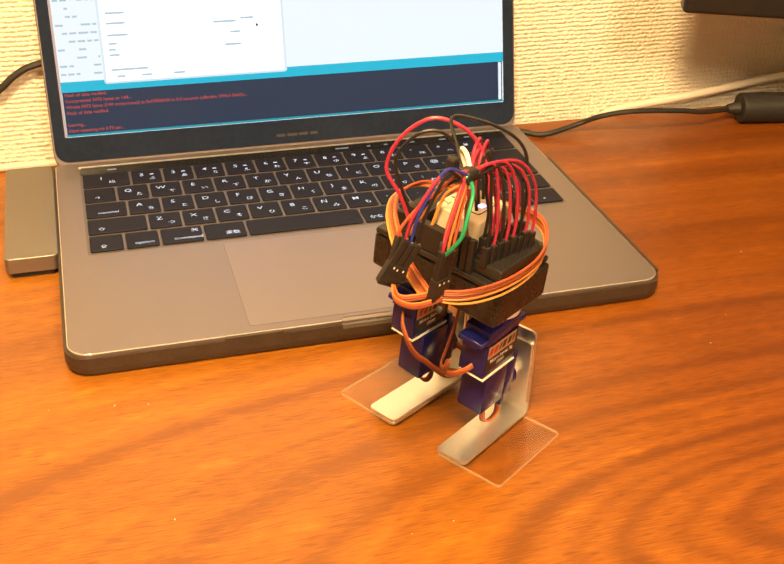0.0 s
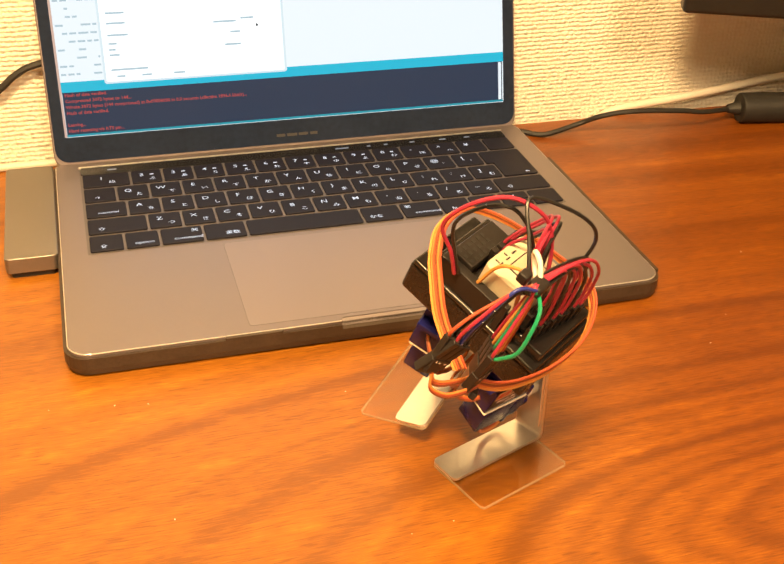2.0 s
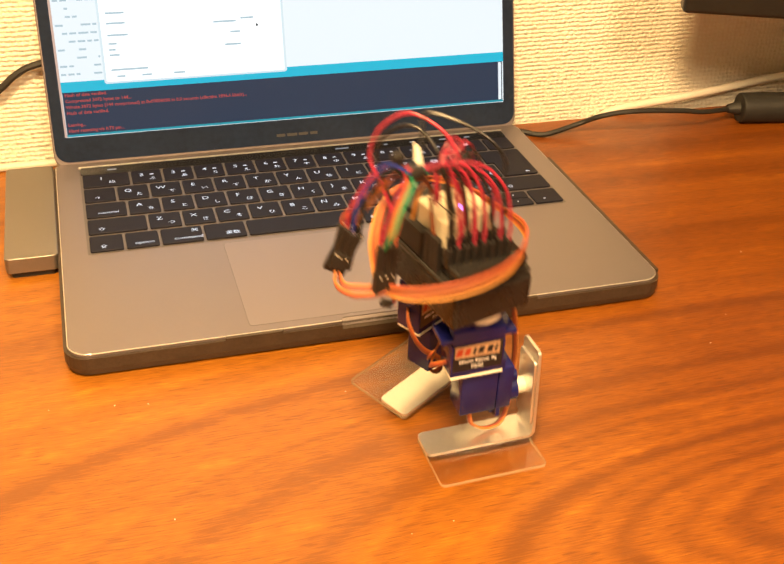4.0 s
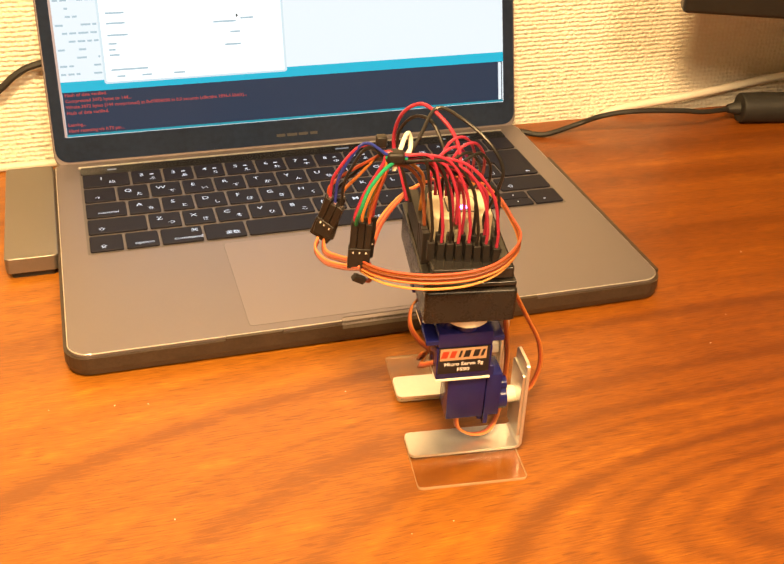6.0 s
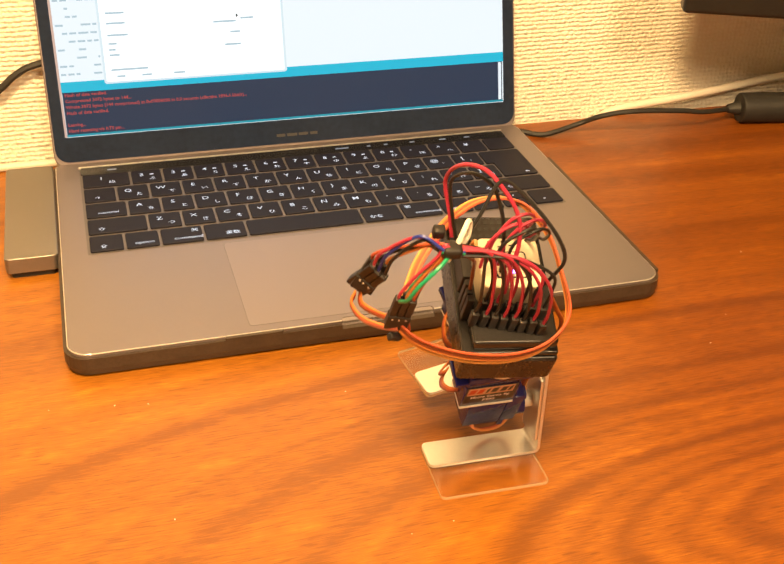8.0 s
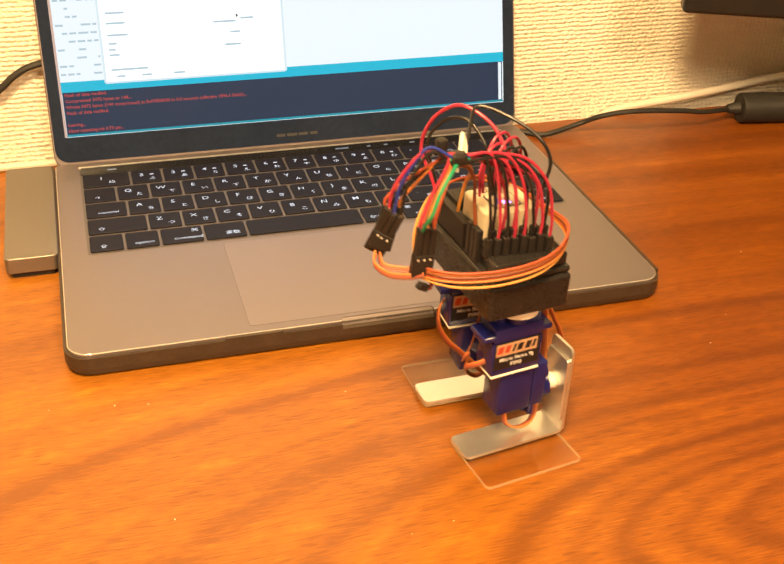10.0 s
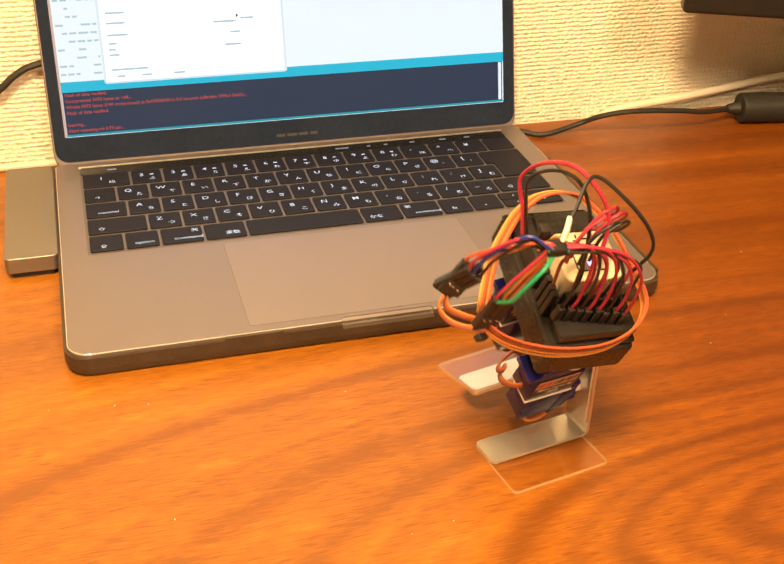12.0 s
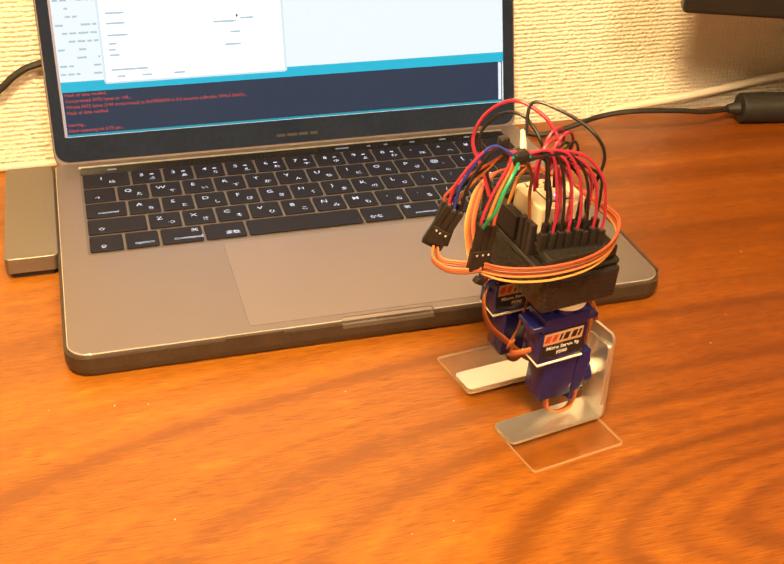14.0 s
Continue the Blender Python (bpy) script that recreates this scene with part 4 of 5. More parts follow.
    h2 = housing(-40.5, 3.5, 38.0, (2, 5, 40), n=3, tail=8.0)
    h3 = housing(-53.0, 11.0, 41.5, (4, 22, -34), n=3)
    h4 = housing(-52.5, 13.0, 42.0, (-6, 14, -20), n=3, tail=7.0)
    tie = Vector((-30.7, 4.0, 68.0))
    mm("cable_tie", block(-34.4, -27.6, 1.2, 6.8, 65.6, 70.4, 1.4, 2), DUPONT, robot, "black cable tie")
    mm("tie_head", block(-37.6, -33.6, 6.4, 10.0, 70.0, 74.4, 0.6, 1), DUPONT, robot, "square head of the cable tie")
    # jumper wires from the hanging plugs up to the tie
    tops = h3 + h4 + h1 + h2
    paint = (W_RED, W_BLUE, W_BLACK, W_SRED, W_BLACK, W_ORANGE, W_RED, W_ORANGE, W_SRED, W_GREEN, W_YELLOW, W_RED)
    rise = (16, 22, 15, 16, 14, 14, 13, 11, 12, 15, 12, 17)
    for k, p in enumerate(tops):
        ang = k * 2.4
        o = Vector((0, 1.7 * math.cos(ang), 1.6 * math.sin(ang)))
        d = tie - p
        low = k >= 3
        knee = p + Vector((d.x * (0.26 if low else 0.08), d.y * 0.2, d.z * (0.46 if low else 0.55) + rnd.uniform(-1, 1)))
        crest = p + Vector((d.x * (0.66 if low else 0.46), d.y * 0.6, d.z * (0.86 if low else 1.0) + (rnd.uniform(-1.5, 1.5) if low else rise[k] * 0.2)))
        wire([p + Vector((0, 0, -1)), p + Vector((0.2, 0, 3)), knee, crest, tie + o + Vector((-3, 0, 0.3)), tie + o * 0.8 + Vector((4, 0, -0.8))], paint[k], robot, 0.62)
    # from the tie over to the near rows
    for k, (x, y, z) in enumerate(row):
        m = (W_BLACK, W_RED, W_BLACK, W_RED, W_RED, W_BLACK, W_RED, W_RED)[k]
        ang = k * 1.9
        o = Vector((0, 1.6 * math.cos(ang), 1.6 * math.sin(ang)))
        f = k / 7
        wire([tie + o + Vector((-3, 0, 0)), tie + o + Vector((3, 0, -1)), (tie.x + 10 + 14 * f, 2.5 - 2 * f, 68.0 - 2.0 * f + o.z * 0.6), (x - 2.2 - 1.4 * f, y + 1.2, 59.0 - 3.5 * f), (x - 0.2 * f, y, z + 8), (x, y, z)], m, robot, 0.62)
    for k, (x, y, z) in enumerate(back):
        m = (W_BLACK, W_RED, W_RED, W_BLACK, W_RED, W_BLACK)[k]
        wire([tie + Vector((-2, 1, 1 - 0.5 * k)), tie + Vector((5, 2, -1)), (-18 + 2.6 * k, 5, 63 - k * 0.6), (x - 1.5, y + 1.5, 53.5), (x, y, 45), (x, y, z)], m, robot, 0.62)
    # tall loops behind the tie
    wire([(-20.5, 34, 31), (-22.8, 38, 41.4), (-25.4, 44.2, 52), (-23.6, 40, 66), (-17.5, 31.6, 74.8), (-10.5, 23, 72.5), (-5.8, 17.5, 66), (-4.5, 13, 57), (-5.5, 9, 47), (-6, 6, 37)], W_RED, robot, 0.78)
    wire([(-19, 33, 31), (-22.0, 37, 42), (-24.4, 41, 56), (-20, 36, 67), (-14, 29, 69), (-10, 21, 62), (-8, 15, 50), (-7, 13, 40)], W_BLACK, robot, 0.7)
    wire([(-27, 8, 62), (-20, 17, 69), (-12.4, 26.4, 75.6), (-3, 18, 74), (5.4, 9, 68.5), (9.6, 5, 60), (7.2, 4, 50), (4.0, 3.6, 42), (4.0, 2, 37)], W_BLACK, robot, 0.7)
    for x, y, h, m in ((-7, 15, 63, W_RED), (-4.5, 17, 66, W_RED), (-2.5, 14, 61, W_BLACK), (-0.5, 16, 64, W_RED), (2.0, 15, 60, W_BLACK)):
        wire([(x - 9, y - 4, 46), (x - 8.5, y - 2, 56), (x - 4.5, y, h - 0.5), (x + 1.5, y + 2, h + 1), (x + 6.5, y + 5, h - 6), (x + 7.8, y + 9, h - 16), (x + 7.2, y + 12.5, 40), (x + 6.6, y + 14, 33)], m, robot, 0.62)
    for x in (-3.2, 0.8, 4.3, 7.3, 9.8):
        mm("plug", block(x - 1.3, x + 1.3, 29.0, 31.6, 26.0, 36.0, 0.25, 1), DUPONT, robot, "black crimp connector")
    # white and yellow strands standing out of the tie
    wire([(-31.5, 3, 63), (-30.0, 4, 68), (-27.5, 8, 72.6), (-25.5, 11.7, 73.2), (-24.4, 12.0, 70.5), (-25.0, 9.5, 67.0), (-28.5, 5.5, 66.0)], W_WHITE, robot, 0.9)
    wire([(-33, 3, 66), (-27, 6, 65), (-20, 12, 57), (-16.5, 22, 46), (-16.5, 26, 31)], W_YELLOW, robot, 0.7)
    wire([(-33, 2, 66), (-26, 5, 63), (-20.5, 8, 55), (-18.4, 10.5, 46), (-17.6, 9.0, 35)], W_BROWN, robot, 0.7)
    wire([(-29, 5, 66), (-32, 2, 66.5), (-36.5, -2.5, 65.5), (-41.5, -5, 59.5), (-44, -5.4, 52), (-45, -2.5, 46), (-45, 0, 42)], W_GREEN, robot, 0.72)
    for y in (5.5, 8.5, 12.0):
        mm("plug", block(-18.9, -16.4, y - 1.3, y + 1.3, 20.4, 34.6, 0.25, 1), DUPONT, robot, "black crimp connector")
    # servo leads wound round the case
    ring = [(-43, 1, 23.5), (-38, -5, 24), (-30, -9.5, 24.3), (-18, -13.2, 25.2), (-4, -14.2, 26.6), (7, -11.8, 28.6), (14.6, -6.4, 31.2), (18.4, 1.5, 32.0), (19.0, 16, 31), (17, 36, 30), (8, 50.5, 30), (-6, 51.5, 30), (-17.5, 45, 29), (-26, 36, 27), (-32.5, 27, 24), (-36.5, 18, 21.5), (-40.5, 8, 19.5)]
    for k, m in enumerate((W_SRED, W_ORANGE, W_BROWN, W_SRED, W_ORANGE, W_YELLOW)):
        o = Vector((0.0, 0.35 * (k % 2), 2.3 - 0.95 * k))
        sag = -2.0 if k == 5 else 0.0
        fade = lambda i: 1.0 if i < 8 else 0.5
        swing = Vector((-1.6, 1.6, 0)) * (0.8 if k == 5 else 0.28 * k - 0.7)
        pts = [Vector(p) + o * fade(i) + (swing if i > 9 else Vector()) + Vector((0, 0, sag * math.sin(math.pi * min(1, i / 6)))) for i, p in enumerate(ring)]
        wire(pts, m, robot, 0.53, "servo_lead")
    ribbon([(-58.0, 11, 29.5), (-59.2, 8.5, 26.0), (-55.5, 4, 23.5), (-49, 1, 23), (-43, -0.5, 23.5)], robot, (0, 0.3, 0.9))
    ribbon([(-55.4, 13.5, 31), (-55.6, 10, 24.5), (-50, 6, 23.5), (-43, 3, 23.5)], robot, (0.3, 0.2, 0.9))
    loose = block(-2.9, 2.9, -1.3, 1.3, -1.4, 1.4, 0.4, 1)
    bmesh.ops.transform(loose, matrix=Matrix.Translation((-43.5, -1.0, 18.6)) @ pose(0, 0, 0, 10, 35, 20), verts=loose.verts)
    mm("loose_plug", loose, DUPONT, robot, "loose black connector end")
    for k, m in enumerate((W_SRED, W_RED)):
        wire([(-42.2, -0.6 + k, 18.2), (-39.5, 0.4 + k, 16.0), (-37.8, 2 + k, 18.0), (-39, 3 + k, 22.5)], m, robot, 0.6)


def robot():
    r = thing("walking_robot")
    robot_body(r)
    near_leg = leg(r, "leg", -7.5, True)
    far_leg = leg(r, "leg", -4.6, False)
    near_foot = foot(r, "foot", -1)
    far_foot = foot(r, "foot", 1)
    tagged(r, "two-legged robot of blue servos, black case and tangled wires", "robot")
    return r, near_leg, far_leg, near_foot, far_foot


room()
desk()
pointer, pressed_button = laptop()
hub()
cables()
monitor()
crumbs()
lamp()
machine, near_leg, far_leg, near_foot, far_foot = robot()


def motions():
    """The robot rocks from foot to foot and turns; legs and feet are keyed in its own space."""
    walk(machine, [
        (0.0, pose(0.17079, -0.08848, 0.07179, 4.71, 0.24, 33.94)),
        (1.0, pose(0.17079, -0.08848, 0.07179, 4.71, 0.24, 33.94)),
        (1.1, pose(0.16815, -0.08346, 0.07390, -1.43, 0.60, 32.66)),
        (1.2, pose(0.16515, -0.07465, 0.07822, -10.93, 0.55, 34.90)),
        (1.5, pose(0.15893, -0.07762, 0.07930, -12.85, -5.59, 37.20)),
        (1.6, pose(0.16244, -0.08341, 0.07785, -4.67, -4.21, 35.69)),
        (1.8, pose(0.16965, -0.09865, 0.07009, 14.65, -2.90, 31.38)),
        (1.9, pose(0.16903, -0.11128, 0.06552, 27.60, -8.48, 27.85)),
        (2.0, pose(0.17115, -0.11729, 0.06668, 25.26, -7.54, 32.00)),
        (2.1, pose(0.17001, -0.11654, 0.06708, 24.85, -7.63, 29.81)),
        (2.3, pose(0.17225, -0.10680, 0.07048, 11.58, 0.07, 16.79)),
        (2.45, pose(0.16567, -0.08951, 0.07163, 3.41, 0.09, 14.17)),
        (3.2, pose(0.16567, -0.08951, 0.07163, 3.41, 0.09, 14.17)),
        (3.35, pose(0.16355, -0.08513, 0.07390, -1.43, 0.60, 15.64)),
        (3.45, pose(0.16036, -0.07607, 0.07822, -10.93, 0.55, 17.03)),
        (3.75, pose(0.15451, -0.07518, 0.07930, -12.85, -5.59, 18.49)),
        (4.05, pose(0.16138, -0.10000, 0.07009, 14.65, -2.90, 11.83)),
        (4.15, pose(0.15644, -0.11173, 0.06552, 27.60, -8.48, 7.45)),
        (4.25, pose(0.15725, -0.11834, 0.06668, 25.26, -7.54, 10.75)),
        (4.35, pose(0.15528, -0.11701, 0.06708, 24.85, -7.63, 7.72)),
        (4.55, pose(0.16113, -0.10756, 0.07048, 11.58, 0.07, -6.14)),
        (4.75, pose(0.15633, -0.09085, 0.07183, 4.18, -0.03, -8.51)),
        (5.3, pose(0.15633, -0.09085, 0.07183, 4.18, -0.03, -8.51)),
        (6.75, pose(0.15633, -0.09085, 0.07183, 4.18, -0.03, -8.51)),
        (6.9, pose(0.15936, -0.07842, 0.07716, -9.28, 0.30, -6.28)),
        (7.0, pose(0.15795, -0.07069, 0.07958, -14.38, -2.44, -3.93)),
        (7.15, pose(0.16100, -0.07224, 0.07916, -13.66, -0.20, -1.77)),
        (7.3, pose(0.16678, -0.07544, 0.07823, -11.65, 3.60, 2.32)),
        (7.5, pose(0.16323, -0.09451, 0.07128, 7.16, -1.60, 4.37)),
        (7.7, pose(0.15943, -0.11342, 0.06563, 27.46, -7.96, 5.98)),
        (7.8, pose(0.15984, -0.11382, 0.06568, 27.69, -5.80, 3.14)),
        (8.0, pose(0.16149, -0.11531, 0.06587, 27.09, 2.69, -8.21)),
        (8.1, pose(0.16177, -0.11382, 0.06712, 23.83, 3.04, -9.67)),
        (8.2, pose(0.16236, -0.11008, 0.06951, 16.28, 3.13, -13.27)),
        (8.45, pose(0.16168, -0.09476, 0.07278, -0.69, -0.56, -15.54)),
        (8.6, pose(0.15356, -0.07645, 0.07944, -13.69, -9.98, -15.56)),
        (8.8, pose(0.15343, -0.07666, 0.07944, -13.69, -9.98, -14.62)),
        (9.0, pose(0.17059, -0.07585, 0.08109, -16.81, -0.45, 9.96)),
        (9.2, pose(0.17797, -0.08770, 0.07247, -0.00, -0.29, 13.44)),
        (9.4, pose(0.17746, -0.11155, 0.06566, 27.31, -9.54, 15.00)),
        (9.7, pose(0.17996, -0.11690, 0.06661, 26.25, -3.40, 11.45)),
        (9.9, pose(0.17935, -0.09772, 0.07182, 3.90, -0.18, 10.94)),
        (10.1, pose(0.17598, -0.08999, 0.07229, 2.04, 0.12, 4.40)),
        (10.3, pose(0.17598, -0.08999, 0.07229, 2.04, 0.12, 4.40)),
        (10.7, pose(0.17598, -0.08999, 0.07229, 2.04, 0.12, 4.40)),
        (10.9, pose(0.17368, -0.07337, 0.08036, -14.28, -3.19, 7.84)),
        (11.0, pose(0.17134, -0.07228, 0.08042, -15.34, -4.39, 8.06)),
        (11.1, pose(0.17360, -0.07436, 0.07958, -13.40, -3.21, 10.13)),
        (11.3, pose(0.18638, -0.08643, 0.07334, -1.46, 0.15, 22.40)),
        (11.5, pose(0.18704, -0.10237, 0.06884, 18.73, -6.59, 22.21)),
        (11.7, pose(0.18807, -0.11498, 0.06728, 24.13, -7.38, 20.54)),
        (11.85, pose(0.18887, -0.11547, 0.06664, 26.10, -3.26, 12.72)),
        (12.0, pose(0.19007, -0.11615, 0.06563, 27.76, 3.62, 1.40)),
        (12.2, pose(0.18593, -0.09232, 0.07278, -0.69, -0.56, -5.49)),
        (12.35, pose(0.17691, -0.07678, 0.07895, -12.38, -9.05, -6.40)),
        (12.5, pose(0.17598, -0.07505, 0.07944, -13.69, -9.98, -6.45)),
        (12.65, pose(0.18371, -0.07437, 0.08021, -15.77, -5.91, 4.31)),
        (12.8, pose(0.19319, -0.07361, 0.08109, -16.81, -0.45, 17.18)),
        (13.0, pose(0.20175, -0.08485, 0.07247, -0.00, -0.29, 19.72)),
        (13.2, pose(0.20318, -0.10864, 0.06566, 27.31, -9.54, 20.33)),
        (13.5, pose(0.20532, -0.11361, 0.06661, 26.25, -3.40, 15.83)),
        (13.7, pose(0.20323, -0.09448, 0.07182, 3.90, -0.18, 14.38)),
        (13.85, pose(0.19983, -0.08851, 0.07171, 5.15, -0.05, 9.65)),
        (14.0, pose(0.19983, -0.08851, 0.07171, 5.15, -0.05, 9.65)),
    ])
    walk(near_leg, [
        (0.0, pose(0.02784, 0.00157, -0.04769, 0.00, 0.00, -0.11)),
        (1.0, pose(0.02784, 0.00157, -0.04769, 0.00, 0.00, -0.11)),
        (1.1, pose(0.02770, 0.00320, -0.04769, -0.00, 0.00, 3.26)),
        (1.2, pose(0.02776, 0.00268, -0.04769, 0.00, -0.00, 2.18)),
        (1.5, pose(0.02779, -0.00230, -0.04769, 0.00, -0.00, -8.06)),
        (1.6, pose(0.02771, -0.00312, -0.04769, 0.00, -0.00, -9.75)),
        (1.8, pose(0.02743, -0.00501, -0.04769, -0.00, -0.00, -13.69)),
        (1.9, pose(0.02740, -0.00518, -0.04769, -0.00, -0.00, -14.04)),
        (2.0, pose(0.02743, -0.00506, -0.04769, 0.00, 0.00, -13.78)),
        (2.1, pose(0.02756, -0.00430, -0.04769, -0.00, -0.00, -12.19)),
        (2.3, pose(0.02781, 0.00210, -0.04769, 0.00, -0.00, 1.00)),
        (2.45, pose(0.02769, 0.00331, -0.04769, 0.00, 0.00, 3.48)),
        (3.2, pose(0.02769, 0.00331, -0.04769, 0.00, 0.00, 3.48)),
        (3.35, pose(0.02770, 0.00320, -0.04769, 0.00, 0.00, 3.26)),
        (3.45, pose(0.02776, 0.00268, -0.04769, 0.00, -0.00, 2.18)),
        (3.75, pose(0.02779, -0.00230, -0.04769, 0.00, -0.00, -8.06)),
        (4.05, pose(0.02743, -0.00501, -0.04769, -0.00, -0.00, -13.69)),
        (4.15, pose(0.02740, -0.00518, -0.04769, 0.00, 0.00, -14.04)),
        (4.25, pose(0.02743, -0.00506, -0.04769, 0.00, 0.00, -13.78)),
        (4.35, pose(0.02756, -0.00430, -0.04769, -0.00, -0.00, -12.19)),
        (4.55, pose(0.02781, 0.00210, -0.04769, -0.00, 0.00, 1.00)),
        (4.75, pose(0.02775, 0.00278, -0.04769, 0.00, -0.00, 2.39)),
        (5.3, pose(0.02775, 0.00278, -0.04769, 0.00, -0.00, 2.39)),
        (6.75, pose(0.02775, 0.00278, -0.04769, 0.00, -0.00, 2.39)),
        (6.9, pose(0.02770, 0.00324, -0.04769, 0.00, -0.00, 3.33)),
        (7.0, pose(0.02769, 0.00334, -0.04769, 0.00, -0.00, 3.55)),
        (7.15, pose(0.02786, 0.00117, -0.04769, 0.00, 0.00, -0.94)),
        (7.3, pose(0.02774, -0.00288, -0.04769, -0.00, 0.00, -9.27)),
        (7.5, pose(0.02763, -0.00382, -0.04769, 0.00, 0.00, -11.21)),
        (7.7, pose(0.02738, -0.00528, -0.04769, 0.00, 0.00, -14.24)),
        (7.8, pose(0.02770, -0.00328, -0.04769, -0.00, -0.00, -10.08)),
        (8.0, pose(0.02747, 0.00480, -0.04769, -0.00, 0.00, 6.58)),
        (8.1, pose(0.02732, 0.00560, -0.04769, -0.00, 0.00, 8.26)),
        (8.2, pose(0.02687, 0.00746, -0.04769, 0.00, 0.00, 12.19)),
        (8.45, pose(0.02574, 0.01075, -0.04769, 0.00, -0.00, 19.33)),
        (8.6, pose(0.02578, 0.01063, -0.04769, 0.00, -0.00, 19.07)),
        (8.8, pose(0.02578, 0.01063, -0.04769, 0.00, -0.00, 19.07)),
        (9.0, pose(0.02781, -0.00214, -0.04769, -0.00, -0.00, -7.74)),
        (9.2, pose(0.02766, -0.00356, -0.04769, -0.00, -0.00, -10.67)),
        (9.4, pose(0.02716, -0.00632, -0.04769, 0.00, -0.00, -16.44)),
        (9.7, pose(0.02785, -0.00144, -0.04769, 0.00, 0.00, -6.30)),
        (9.9, pose(0.02785, 0.00138, -0.04769, 0.00, 0.00, -0.50)),
        (10.1, pose(0.02772, 0.00308, -0.04769, 0.00, -0.00, 3.00)),
        (10.3, pose(0.02772, 0.00308, -0.04769, 0.00, -0.00, 3.00)),
        (10.7, pose(0.02772, 0.00308, -0.04769, 0.00, -0.00, 3.00)),
        (10.9, pose(0.02771, 0.00315, -0.04769, 0.00, -0.00, 3.14)),
        (11.0, pose(0.02765, 0.00362, -0.04769, 0.00, -0.00, 4.12)),
        (11.1, pose(0.02778, 0.00243, -0.04769, 0.00, -0.00, 1.66)),
        (11.3, pose(0.02755, -0.00432, -0.04769, 0.00, 0.00, -12.25)),
        (11.5, pose(0.02721, -0.00612, -0.04769, -0.00, -0.00, -16.01)),
        (11.7, pose(0.02746, -0.00486, -0.04769, 0.00, 0.00, -13.36)),
        (11.85, pose(0.02788, -0.00051, -0.04769, 0.00, 0.00, -4.39)),
        (12.0, pose(0.02724, 0.00599, -0.04769, -0.00, 0.00, 9.08)),
        (12.2, pose(0.02574, 0.01075, -0.04769, 0.00, -0.00, 19.33)),
        (12.35, pose(0.02578, 0.01064, -0.04769, 0.00, 0.00, 19.09)),
        (12.5, pose(0.02578, 0.01063, -0.04769, -0.00, 0.00, 19.07)),
        (12.65, pose(0.02744, 0.00500, -0.04769, 0.00, -0.00, 7.00)),
        (12.8, pose(0.02781, -0.00214, -0.04769, -0.00, -0.00, -7.74)),
        (13.0, pose(0.02766, -0.00356, -0.04769, 0.00, -0.00, -10.67)),
        (13.2, pose(0.02716, -0.00632, -0.04769, 0.00, -0.00, -16.44)),
        (13.5, pose(0.02785, -0.00144, -0.04769, 0.00, -0.00, -6.30)),
        (13.7, pose(0.02785, 0.00138, -0.04769, -0.00, -0.00, -0.50)),
        (13.85, pose(0.02783, 0.00174, -0.04769, -0.00, -0.00, 0.24)),
        (14.0, pose(0.02783, 0.00174, -0.04769, -0.00, -0.00, 0.24)),
    ])
